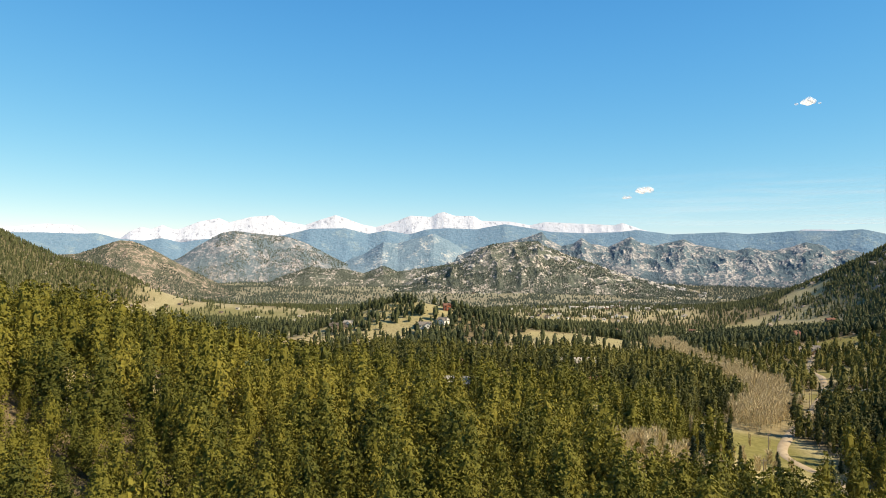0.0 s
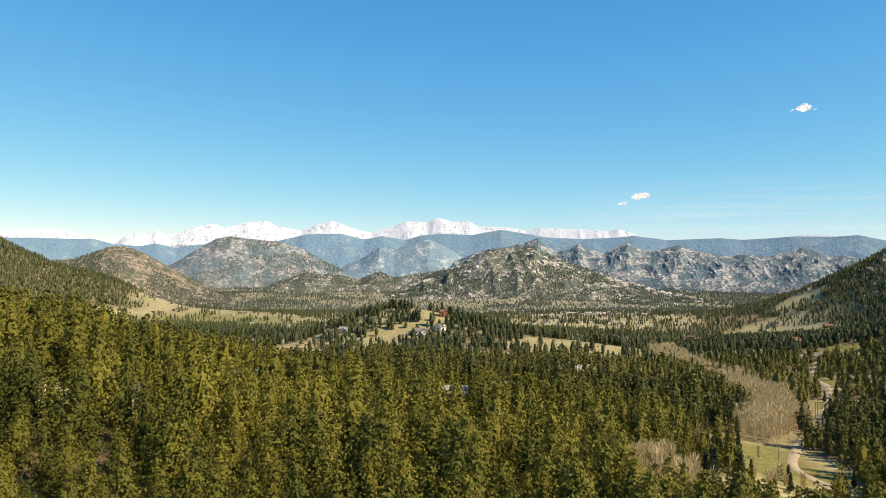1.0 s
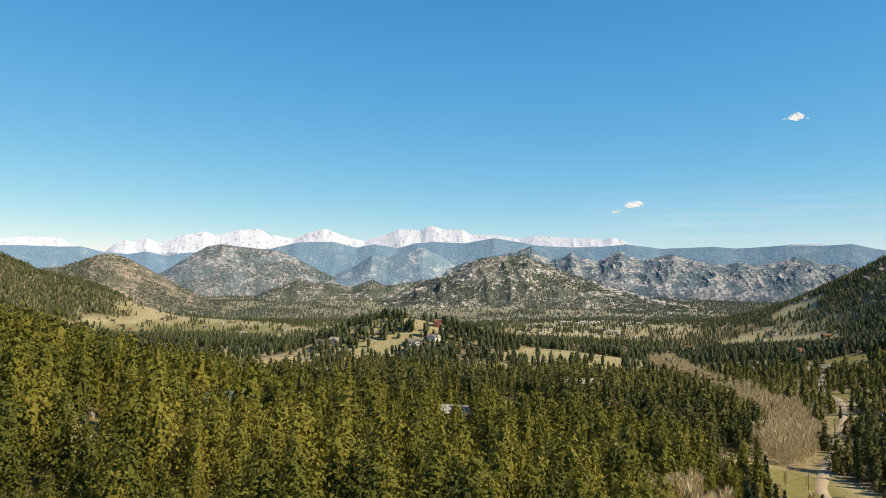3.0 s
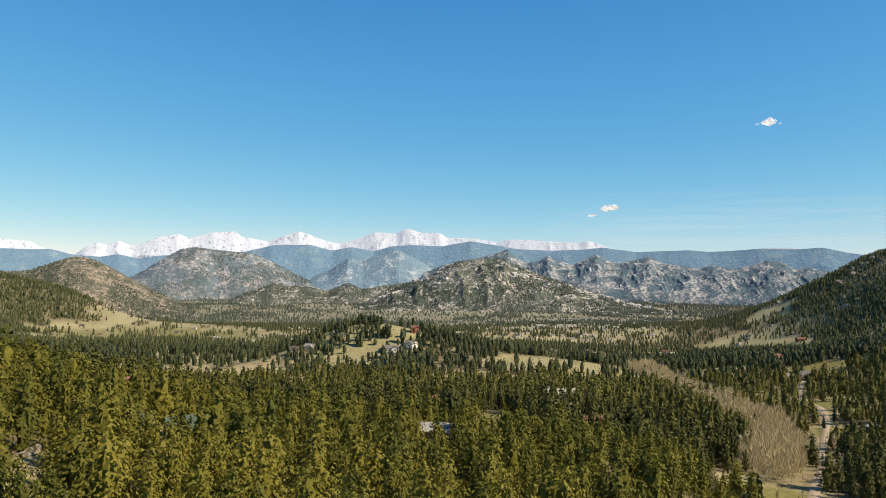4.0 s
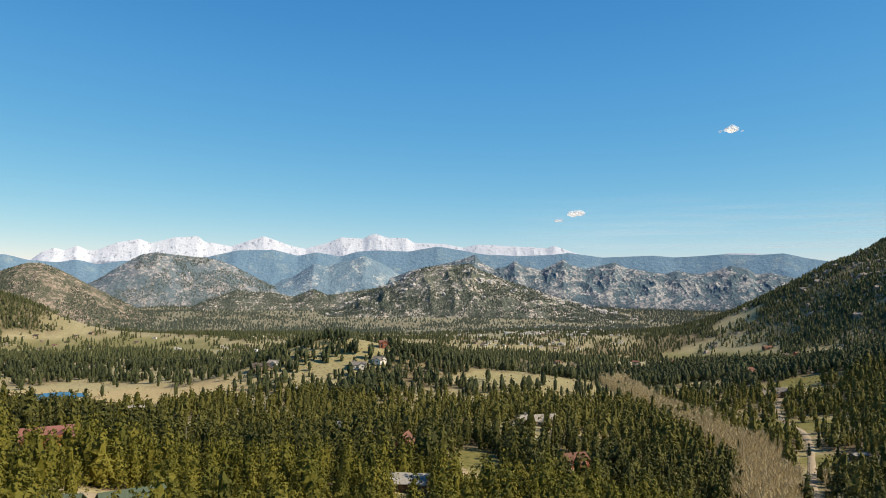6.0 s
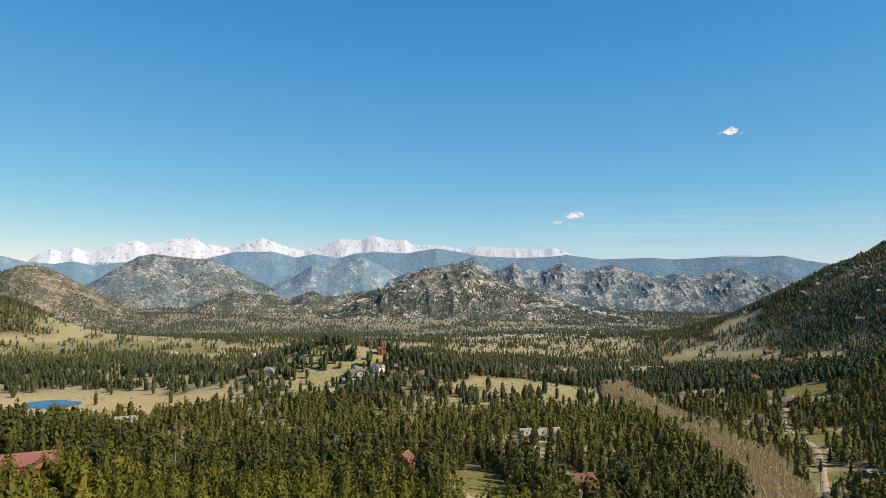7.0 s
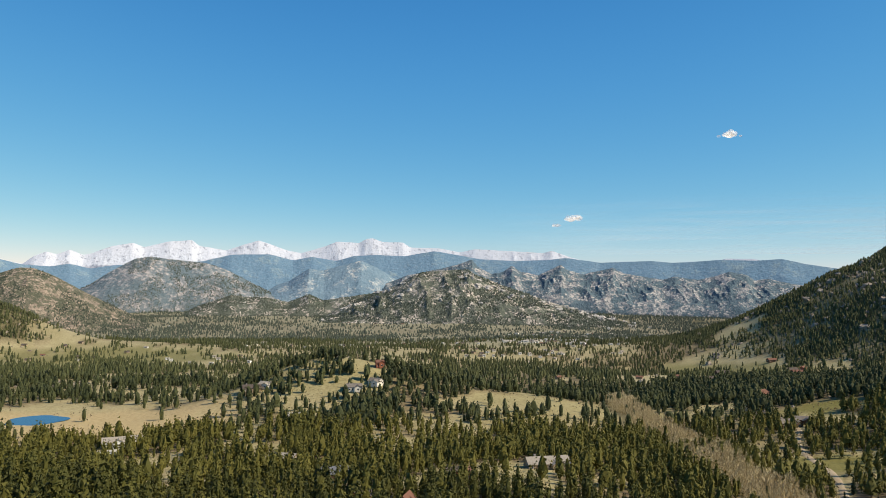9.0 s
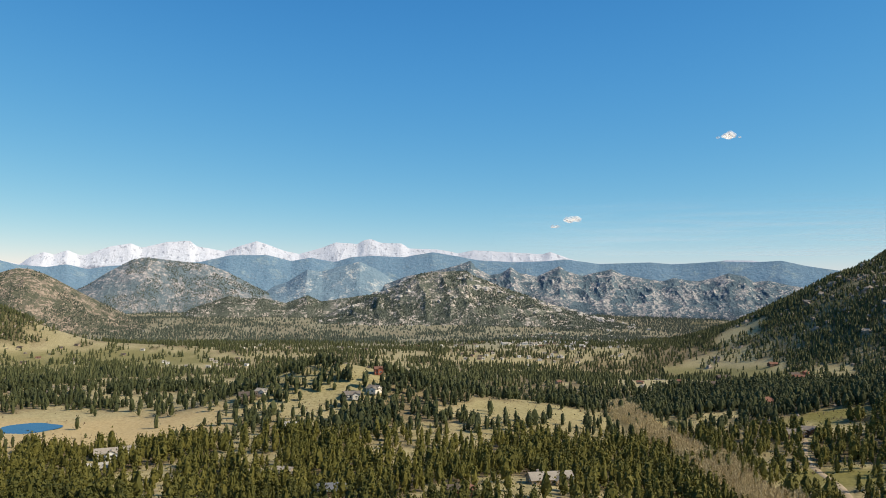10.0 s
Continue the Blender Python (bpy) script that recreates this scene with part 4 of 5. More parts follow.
house(-108, 858, -30, 12, 9, 3.6, M_WALL_PALE, M_ROOF_GREY, "cream house with grey roof on the knoll", 6, 90, None, yard=9)
house(-21, 826, 8, 15, 9, 3.4, M_WALL_PALE, M_ROOF_BROWN, "cream house with several grey gables on the knoll", 9, 90, M_STONE, yard=6)
house(0, 836, -35, 12, 9, 3.8, M_WALL_PALE, M_ROOF_BROWN, "cream house with steep grey roof on the knoll", 8, 90, None, yard=6)
house(4, 876, 10, 8, 7, 4.8, M_WALL_RED, M_ROOF_RUST, "tall orange-red house on top of the knoll", 5, 90, None, yard=9)
house(323, 668, 12, 17, 9, 3.4, M_WALL_DARK, M_ROOF_BROWN, "dark timber house with wide grey gables", 9, 90, M_STONE, yard=11)
house(338, 672, -20, 12, 8, 3.4, M_WALL_DARK, M_ROOF_BROWN, "dark timber wing house with grey roof", 7, 90, None, yard=8)
house(386, 824, 25, 20, 12, 4.0, M_WALL_DARK, M_ROOF_RUST, "dark lodge with broad russet roof", 0, 90, None, yard=14)
house(242, 434, 8, 8, 4.5, 2.2, M_WALL_DARK, M_ROOF_GREY, "small dark shed with flat grey roof", yard=8, rise=0.6)
house(690, 1282, 10, 20, 11, 4, M_WALL_RED, M_ROOF_DARK, "red timber barn beside the meadow", yard=18)
house(682, 1250, -12, 18, 10, 4, M_WALL_DARK, M_ROOF_RUST, "dark ranch house with russet roof by the meadow", yard=18)
house(712, 1286, 40, 14, 10, 4, M_WALL_RED, M_ROOF_RUST, "red timber ranch house by the meadow", yard=16)
house(598, 1340, 0, 22, 12, 4, M_WALL_DARK, M_ROOF_DARK, "dark ranch house in the open meadow", yard=20)
house(491, 1168, 8, 24, 9, 3, M_WALL_DARK, M_ROOF_DARK, "long dark stable in the open meadow", yard=20)
house(769, 1484, 5, 18, 10, 4, M_WALL_DARK, M_ROOF_RUST, "brown ranch house at the wooded slope", yard=18)

# the red brick chimney stack at the gable of the green-roofed house
def chimney_stack(x, y):
    ob = new("chimney_stack")
    ob.matrix_world = pose(x, y, float(land(x, y)), 0, 0, 28)
    part("shaft", box(0, 0, -0.6, 2.2, 1.5, 7.4), M_BRICK, ob)
    part("cap", box(0, 0, 6.8, 2.5, 1.8, 0.25), M_STONE, ob, "pale stone cap")
    part("flue", box(0, 0, 7.05, 0.6, 0.6, 0.5), M_ROOF_DARK, ob)
    return tagged(ob, "red brick chimney stack against the house gable", "chimney")


chimney_stack(-49.3, 240)

# ---------------------------------------------------------------- far houses and the town
def far_house(L, W, H, wall, roof):
    home = new("far_house")
    part("wall", tris_of(gable_body(L, W, H, 0.25 * W)), wall, home)
    for side in (-1, 1):
        part("roof", roof_slab(L, W, H, 0.25 * W, side), roof, home)
    win = part("window", box(0, -W / 2 - 0.05, 1.0, L * 0.5, 0.12, 1.4), M_TRIM, home)
    part("pane", box(0, -W / 2 - 0.1, 1.1, L * 0.46, 0.12, 1.2), M_GLASS, win)
    return home


FAR_LOOKS = [(8, 6, 2.8, M_WALL_WHITE, M_ROOF_PALE, "white far house with pale roof in the valley"),
             (9, 6.5, 2.8, M_WALL_PALE, M_ROOF_GREY, "cream far house with grey roof in the valley"),
             (10, 7, 3, M_WALL_TAN, M_ROOF_DARK, "brown far house with dark roof in the valley"),
             (10, 7, 3, M_WALL_TAN, M_ROOF_RUST, "brown far house with russet roof in the valley"),
             (18, 8, 4, M_WALL_WHITE, M_ROOF_PALE, "long white building in the town"),
             (15, 8, 4, M_WALL_PALE, M_ROOF_GREY, "long cream building in the town")]
protos = [far_house(*look_[:5]) for look_ in FAR_LOOKS]
for home, look_ in zip(protos, FAR_LOOKS):
    tagged(home, look_[5], "house", "houses of the valley and town")
hrng = np.random.default_rng(44)
used = [False] * len(protos)


def settle(cx, cy, rx, ry, count, kinds, grow=1.0):
    """A loose cluster of far houses round a middle."""
    for _ in range(count):
        a, r = hrng.random() * 6.283, math.sqrt(hrng.random())
        x, y = cx + rx * r * math.cos(a), cy + ry * r * math.sin(a)
        k = kinds[int(hrng.integers(0, len(kinds)))]
        m = pose(x, y, float(land(x, y)) + 0.5, 0, 0, float(hrng.normal(0, 25)))
        if used[k]:
            copy_thing(protos[k], m)
        else:
            protos[k].matrix_basis, used[k] = m, True
        YARDS.append((x, y - 8, 15 * grow))


settle(-640, 1850, 200, 150, 10, (2, 1, 2, 3))
settle(-330, 1700, 140, 130, 14, (0, 1, 2, 3))
settle(-180, 2250, 220, 160, 12, (0, 1, 2))
settle(300, 2400, 260, 260, 26, (0, 1, 2, 3))
settle(480, 2400, 110, 60, 10, (4, 5, 0))
settle(760, 2950, 260, 220, 34, (0, 1, 2, 3, 4))
settle(1080, 2960, 130, 40, 14, (0, 5, 4))
settle(120, 3560, 300, 110, 34, (0, 1, 2, 3, 5))
settle(1000, 3450, 320, 160, 24, (0, 1, 4))
settle(-900, 3300, 240, 120, 8, (0, 1))
settle(420, 1250, 150, 90, 6, (2, 3, 1))
settle(560, 2480, 190, 70, 26, (4, 5, 0))
settle(250, 3520, 330, 50, 22, (0, 1, 5))
settle(420, 1950, 220, 160, 34, (0, 1, 1, 2), 0.7)
settle(620, 2250, 200, 160, 26, (0, 1, 4, 2), 0.7)
settle(900, 2550, 180, 140, 20, (0, 1, 5, 4), 0.7)

build_ground()


# ---------------------------------------------------------------- water, track, poles
def _water(n, l, b):
    f = place_noise(n, l, 0.8, 3)
    l.new(steps(n, l, f, (0.3, (0.012, 0.045, 0.10)), (0.7, (0.02, 0.06, 0.13))), b.inputs["Base Color"])
    relief(n, l, b, f, 0.03, 0.05)


def pond():
    a = np.arange(64) / 64 * 6.283
    wob = 1.06 + 0.07 * np.sin(3 * a + 1) + 0.05 * np.sin(5 * a)
    rim = np.c_[POND[0] + POND[3] * wob * np.cos(a), POND[1] + POND[4] * wob * np.sin(a), np.full(64, POND[2])]
    v = np.concatenate([rim, [[POND[0], POND[1], POND[2]]]])
    i = np.arange(64)
    ob = link_mesh("water", v, np.c_[i, (i + 1) % 64, np.full(64, 64)], material("pond_water", _water, 0.06, 0.5))
    tagged(ob, "small still blue pond in dry meadow", "pond", kind="structure")


pond()


def ribbon(name, points, width, mat, label, lift=0.12):
    """A trodden track laid along the ground."""
    p = np.array(points, float)
    for _ in range(3):
        p = np.concatenate([p[:1], np.stack([0.75 * p[:-1] + 0.25 * p[1:], 0.25 * p[:-1] + 0.75 * p[1:]], 1).reshape(-1, 2), p[-1:]])
    d = np.gradient(p, axis=0)
    side = np.c_[-d[:, 1], d[:, 0]] / (np.hypot(*d.T)[:, None] + 1e-9)
    s = np.cumsum(np.r_[0, np.hypot(*np.diff(p, axis=0).T)])
    across = np.array([-0.5, -0.3, 0, 0.3, 0.5])
    w = width * (1 + 0.18 * fbm(s, 0 * s, 14, 2, 5))
    xy = p[:, None] + side[:, None] * (across[None, :, None] * w[:, None, None])
    z = land(xy[..., 0], xy[..., 1]) + lift + np.array([-0.3, 0, 0.04, 0, -0.3])
    ob = link_mesh(name, np.concatenate([xy, z[..., None]], -1), grid_faces(len(p), 5), mat, smooth=True)
    return tagged(ob, label, "road", kind="structure")


ribbon("road", TRACK, 4.0, M_DIRT, "pale dirt road winding up the valley", 0.35)
ribbon("road_drive", [(24, 318), (27, 334), (24, 350), (22, 366), (26, 384)], 4.0, M_DIRT, "dirt drive beside a green lawn", 0.3)
ribbon("road_yard", [(-80, 246), (-72, 252), (-64, 254), (-54, 256)], 6.5, M_DIRT, "pale gravel yard behind the green-roofed house", 0.3)
ribbon("road_yard_east", [(52, 366), (60, 369), (70, 367)], 5.0, M_DIRT, "pinkish gravel yard by the red cabin", 0.3)
ribbon("road_far", [(-600, 1500), (-470, 1535), (-330, 1570), (-210, 1590)], 9.0, M_DIRT, "straight pale road along the far field", 0.8)


def utility_pole(x, y, turn):
    ob = new("utility_pole")
    ob.matrix_world = pose(x, y, float(land(x, y)), 0, 0, turn)
    v, f = stem(9.0, 0.16, 0.11, 8)
    part("post", (v, f), M_POLE, ob)
    part("crossarm", box(0, 0, 8.2, 2.2, 0.12, 0.14), M_POLE, ob)
    for k in (-0.95, -0.35, 0.35, 0.95):
        part("insulator", box(k, 0, 8.34, 0.1, 0.1, 0.18), M_GLASS, ob)
    return tagged(ob, "weathered wooden utility pole with one crossarm", "pole", "poles along the track")


for px_, py_, pt_ in ((119, 276, 20), (100, 236, 15), (197, 404, 30), (206, 420, 30), (153, 351, 25)):
    utility_pole(px_, py_, pt_)

# ---------------------------------------------------------------- forest
rng = np.random.default_rng(21)
x, y = scatter(-420, 620, -40, 700, 5.1, rng)
o = openness(x, y)
chance = np.clip(0.97 - 0.97 * o, 0, 1) * (1 - 0.34 * ramp(y, 320, 460)) * np.where(y < 70, 0.45, 1)
lawn = (np.hypot((x - 290) / 90, (y - 560) / 95) < 1) & (along(TRACK, x, y) > 7)
chance = np.where(lawn, np.maximum(chance, 0.14), chance)
keep = (in_view(x, y, np.where(y > 250, 0, 5)) | (np.hypot(x, y) < 90)) & (rng.random(len(x)) < chance) & (np.hypot(x, y) > 14)
x, y = x[keep], y[keep]
z, h = land(x, y), np.clip(rng.normal(12.0, 3.2, len(x)) + 1.6 * fbm(x, y, 60, 2, 3), 4.0, 18.0)
d = np.hypot(x, y - 50)
near_kinds = [tufted(rng, 90, 1300, 0.036, 0.05 + 0.06 * rng.random(), 0.25 + 0.08 * rng.random(), 0.66 + 0.30 * rng.random(), 6, 7, 0.40) for _ in range(8)]
side_kinds = [tufted(rng, 76, 680, 0.045, 0.06, 0.25 + 0.08 * rng.random(), 0.66 + 0.30 * rng.random(), 6, 6, 0.44) for _ in range(8)]
mid_kinds = [tufted(rng, 56, 400, 0.051, 0.06, 0.24 + 0.08 * rng.random(), 0.68 + 0.32 * rng.random(), 5, 6, 0.48) for _ in range(14)]
low_kinds = [tufted(rng, 36, 140, 0.076, 0.07, 0.23 + 0.08 * rng.random(), 0.70 + 0.34 * rng.random(), 5, 5, 0.54) for _ in range(18)]
base_kinds = [tufted(rng, 24, 66, 0.090, 0.06 + 0.05 * rng.random(), 0.23 + 0.09 * rng.random(), 0.70 + 0.36 * rng.random(), 4, 5, 0.60) for _ in range(20)]
trunk_kind = [stem(0.8, 0.016, 0.005, 4)]

LOOKS = ["uneven olive pine with a lopsided open crown", "olive-green ponderosa pine with a tufted conical crown", "bushy yellow-green pine on the forested slope", "slender olive pine with gaps between its branches",
         "full rounded pine with dense needle tufts", "tall straight pine crowding among its neighbours", "broad low-branched pine in bright sun", "narrow pine with a thin pointed top"]
single = np.flatnonzero((y > 104) & (y < 190) & (np.abs(x + 5) < 26 + 0.42 * y))
single = single[np.argsort(y[single])][:300]
crowns = [link_mesh("crown", v, f, M_PINE) for v, f in near_kinds]
trunk = link_mesh("trunk", *trunk_kind[0], M_BARK)
first = True
protos_pine = []
for k, crown in enumerate(crowns):
    tree = new("pine_tree")
    crown.parent = tree
    if first:
        trunk.parent, first = tree, False
    else:
        t2 = new("trunk", trunk.data)
        t2.parent = tree
    tagged(tree, LOOKS[k], "pine tree", "pines of the near slope")
    protos_pine.append([tree, False])
for n, i in enumerate(single):
    slot = protos_pine[n % len(protos_pine)]
    m = pose(x[i], y[i], z[i] - 0.1, rng.normal(0, 1.5), rng.normal(0, 1.5), rng.random() * 360)
    w = h[i] * (1 + rng.normal(0, 0.1))
    if slot[1]:
        tree = copy_thing(slot[0], m)
    else:
        tree, slot[1] = slot[0], True
        tree.matrix_basis = m
    tree.scale = (w, w, h[i])
rest = np.ones(len(x), bool)
rest[single] = False
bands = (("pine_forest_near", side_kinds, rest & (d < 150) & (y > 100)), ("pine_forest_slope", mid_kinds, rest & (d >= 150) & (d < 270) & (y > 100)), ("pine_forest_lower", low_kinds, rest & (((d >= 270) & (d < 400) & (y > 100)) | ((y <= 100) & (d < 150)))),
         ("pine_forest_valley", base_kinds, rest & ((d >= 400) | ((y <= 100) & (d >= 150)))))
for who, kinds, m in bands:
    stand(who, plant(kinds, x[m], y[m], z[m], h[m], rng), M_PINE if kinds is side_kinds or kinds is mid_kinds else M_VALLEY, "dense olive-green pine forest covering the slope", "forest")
    stand(who + "_trunks", plant(trunk_kind, x[m], y[m], z[m], h[m], rng), M_BARK, "brown pine trunks in the forest", "forest")

# open woods beyond
(x, y), (x2, y2) = scatter(-700, 950, 700, 1150, 6.4, rng), scatter(-1300, 2100, 1150, 2700, 8.4, rng)
x, y = np.concatenate([x, x2]), np.concatenate([y, y2])
steep = hillside(x, y)
o = openness(x, y)
meadow = meadows(x, y)
woods = (0.10 + 0.88 * (1 - o)) * (0.55 + 0.60 * ramp(fbm(x, y, 60, 4, 23), -0.30, 0.12)) + 0.85 * steep
keep = in_view(x, y, 2) & (rng.random(len(x)) < np.clip(np.where(meadow > 0.5, np.where(np.hypot((x + 70) / 100, (y - 882) / 75) < 1, 0.18 + 0.45 * ramp(fbm(x, y, 38, 3, 17), -0.1, 0.3), 0.02 + 0.42 * ramp(fbm(x, y, 55, 3, 71), 0.08, 0.5) * (y > 1100)), woods), 0, 0.95)) & (np.hypot((x - POND[0]) / POND[3], (y - POND[1]) / POND[4]) > 1.25)
keep &= rng.random(len(x)) < np.clip(1.2 - np.hypot(x, y) / 4200 + 0.5 * steep, 0.5, 1)
extra = (rng.random(len(x)) < 0.45 * steep) & in_view(x, y, 2) & (y > 1150) & (meadow < 0.3)
x, y = np.concatenate([x[keep], x[extra] + rng.normal(0, 4, extra.sum())]), np.concatenate([y[keep], y[extra] + rng.normal(0, 4, extra.sum())])
close = y < 1150
far_kinds = [tufted(rng, 14, 30, 0.115, 0.06, 0.27 + 0.11 * rng.random(), 0.54 + 0.36 * rng.random(), 3, 5, 0.68) for _ in range(20)]
cone_kinds = [cone_tree(rng, 3, 4, 0.19 + 0.12 * rng.random(), 0.5) for _ in range(16)]
hh = np.clip(rng.normal(10.4, 2.6, len(x)) + np.where(close, 1.6, 0.0), 3.5, 17)
for who, kinds, m in (("valley_woods", far_kinds, close), ("far_woods", cone_kinds, ~close)):
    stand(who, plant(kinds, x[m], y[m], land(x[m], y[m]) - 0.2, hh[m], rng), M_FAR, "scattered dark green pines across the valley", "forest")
# the plain before the mountains
x, y = scatter(-2100, 2300, 2650, 4150, 11.5, rng)
cover = fbm(x, y, 150, 4, 91)
keep = in_view(x, y) & (rng.random(len(x)) < 0.16 + 0.68 * ramp(cover, -0.35, 0.25))
x, y = x[keep], y[keep]
tiny = [cone_tree(rng, 2, 4, 0.34 + 0.16 * rng.random()) for _ in range(8)]
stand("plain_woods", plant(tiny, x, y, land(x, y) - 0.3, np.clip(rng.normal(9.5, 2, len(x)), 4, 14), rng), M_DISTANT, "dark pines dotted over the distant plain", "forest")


def clothe(who, area, count, low, high, seed, label, thin=0.0):
    """Small far trees over a mountain's face."""
    r = np.random.default_rng(seed)
    ax, ay, az = area
    i, j = r.integers(0, ax.shape[0] - 1, count), r.integers(0, ax.shape[1] - 1, count)
    u, w = r.random(count), r.random(count)
    def at(a):
        return (a[i, j] * (1 - u) + a[i + 1, j] * u) * (1 - w) + (a[i, j + 1] * (1 - u) + a[i + 1, j + 1] * u) * w
    px, py, pz = at(ax), at(ay), at(az)
    keep = fbm(px, py, 120, 3, seed) > thin
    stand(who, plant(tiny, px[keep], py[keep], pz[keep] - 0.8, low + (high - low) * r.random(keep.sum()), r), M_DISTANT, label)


clothe("hump_woods", HUMPED, 15000, 4, 9, 5, "dark pines clinging to the rocky hill", -0.3)
clothe("dome_woods", DOMED, 8000, 4, 8, 6, "dark pines over the granite hill", -0.3)
clothe("foothill_woods", LOW, 6500, 4, 7, 7, "dark pines over the low foothills", -0.3)
clothe("grey_mountain_woods", GREYED, 13000, 3, 6.5, 8, "dark trees over the grey mountain", -0.25)

# ---------------------------------------------------------------- bare aspens
def aspen(rng, twigs=60, thick=0.011):
    """Bare crown one metre high: fine rising twigs."""
    n = twigs
    u = 0.28 + 0.6 * rng.random(n)
    a = rng.random(n) * 6.283
    r = 0.02 + 0.05 * rng.random(n)
    c = np.c_[r * np.cos(a), r * np.sin(a), u]
    w = np.c_[np.cos(a) * 0.5, np.sin(a) * 0.5, 0.9 + 0.5 * rng.random(n)] + rng.normal(0, 0.12, (n, 3))
    w /= np.linalg.norm(w, axis=1, keepdims=True)
    c += w * 0.08
    side = np.cross(w, rng.normal(size=(n, 3)))
    side /= np.linalg.norm(side, axis=1, keepdims=True)
    ln = (0.16 + 0.12 * rng.random(n))[:, None]
    tri = np.stack([c - w * ln * 0.5 - side * thick, c - w * ln * 0.5 + side * thick, c + w * ln * 0.5], 1)
    return tri.reshape(-1, 3), np.arange(3 * n).reshape(n, 3)


asp_kinds = [aspen(rng) for _ in range(6)]
asp_stems = [stem(0.85, 0.008, 0.003, 3, 0.01)]
x, y = scatter(90, 380, 280, 1040, 2.8, rng)
keep = (rng.random(len(x)) < grove(x, y) * 0.95) & (along(TRACK, x, y) > 5) & (np.hypot((x - 122) / 26, (y - 285) / 32) > 1)
x, y = x[keep], y[keep]
z, h = land(x, y), np.clip(rng.normal(8.2, 1.3, len(x)), 5, 12)
order = np.argsort(y)
things, rest = order[:90], order[90:]
branch_meshes = [link_mesh("twig_crown", v, f, M_TWIG) for v, f in asp_kinds]
for n, i in enumerate(things):
    if n < len(branch_meshes):
        tree = new("aspen_tree")
        branch_meshes[n].parent = tree
        part("trunk", asp_stems[0], M_TWIG, tree, "pale aspen trunk")
        tagged(tree, "leafless pale aspen with fine upright twigs", "aspen tree", "bare aspens in the valley")
        tree.matrix_basis = pose(x[i], y[i], z[i], 0, 0, rng.random() * 360)
    else:
        tree = copy_thing(branch_meshes[n % len(branch_meshes)].parent, pose(x[i], y[i], z[i], rng.normal(0, 2), rng.normal(0, 2), rng.random() * 360))
    tree.scale = (h[i], h[i], h[i])
for who, kinds in (("aspen_grove", asp_kinds), ("aspen_stems", asp_stems)):
    stand(who, plant(kinds, x[rest], y[rest], z[rest], h[rest], rng), M_TWIG, "bare tan aspen grove along the valley floor", "aspen grove")

# leafless shrubs at the foot of the slope
shrub_kinds = [aspen(rng, 240, 0.007) for _ in range(4)]
sx = np.concatenate([58 + rng.normal(0, 8, 62), 165 + rng.normal(0, 12, 30), 118 + rng.normal(0, 16, 20)])
sy = np.concatenate([203 + rng.normal(0, 14, 62), 300 + rng.normal(0, 14, 30), 262 + rng.normal(0, 10, 20)])
stand("leafless_shrubs", plant(shrub_kinds, sx, sy, land(sx, sy) - 1.5, np.where(sx < 92, 9.0, 4.5) + 3.5 * rng.random(len(sx)), rng, 0.3), M_TWIG, "leafless tan willow shrubs beside the road", "shrub")


# ---------------------------------------------------------------- spruces and young pines by the road
def spruce(x, y, h, seed, young=False):
    r = np.random.default_rng(seed)
    tree = new("spruce_tree")
    tree.matrix_world = pose(x, y, float(land(x, y)) - 0.1, 0, 0, r.random() * 360)
    tree.scale = (h, h, h)
    part("crown", pine_crown(r, 760, 0.055, 0.04, 0.20 if not young else 0.30, 1.0, 60, 8, 9, 0.6), M_SPRUCE, tree)
    part("trunk", stem(0.85, 0.018, 0.004, 6), M_BARK, tree)
    tagged(tree, "young dark pine beside the dirt road" if young else "dark pointed spruce at the forest edge", "spruce tree", "dark conifers by the road")


for k, (sx_, sy_, sh_, yg) in enumerate(((76, 222, 15, 0), (70, 204, 14, 0), (88, 232, 12, 0), (62, 188, 14, 0), (74, 196, 13, 0), (82, 206, 10, 0), (96, 244, 9, 0), (99, 262, 13, 0), (104, 274, 12, 0), (66, 182, 11, 0), (92, 190, 12, 0), (112, 252, 6, 1), (116, 262, 6, 1), (132, 256, 7, 1), (138, 262, 6, 1),
                                         (145, 262, 7, 1), (128, 248, 7, 1), (150, 285, 6, 1), (196, 470, 8, 1), (232, 436, 8, 1), (228, 455, 7, 1), (243, 470, 9, 1), (262, 566, 10, 1), (270, 600, 9, 1))):
    spruce(sx_, sy_, sh_, 300 + k, bool(yg))


# ---------------------------------------------------------------- low brush of the meadows
x, y = scatter(-520, 420, 560, 1100, 4.5, rng)
keep = in_view(x, y) & (rng.random(len(x)) < 0.55 * openness(x, y) * ramp(fbm(x, y, 45, 3, 66), -0.3, 0.6)) & (np.hypot((x - POND[0]) / POND[3], (y - POND[1]) / POND[4]) > 1.3)
x, y = x[keep], y[keep]
brush_kinds = [pine_crown(rng, 6, 0.5, 0.0, 0.60, 0.5, 4, 4, 2) for _ in range(4)]
stand("meadow_brush", plant(brush_kinds, x, y, land(x, y), 0.5 + 1.3 * rng.random(len(x)) ** 2, rng, 0.3), M_SHRUB, "low dry brush dotted over the meadow", "brush")


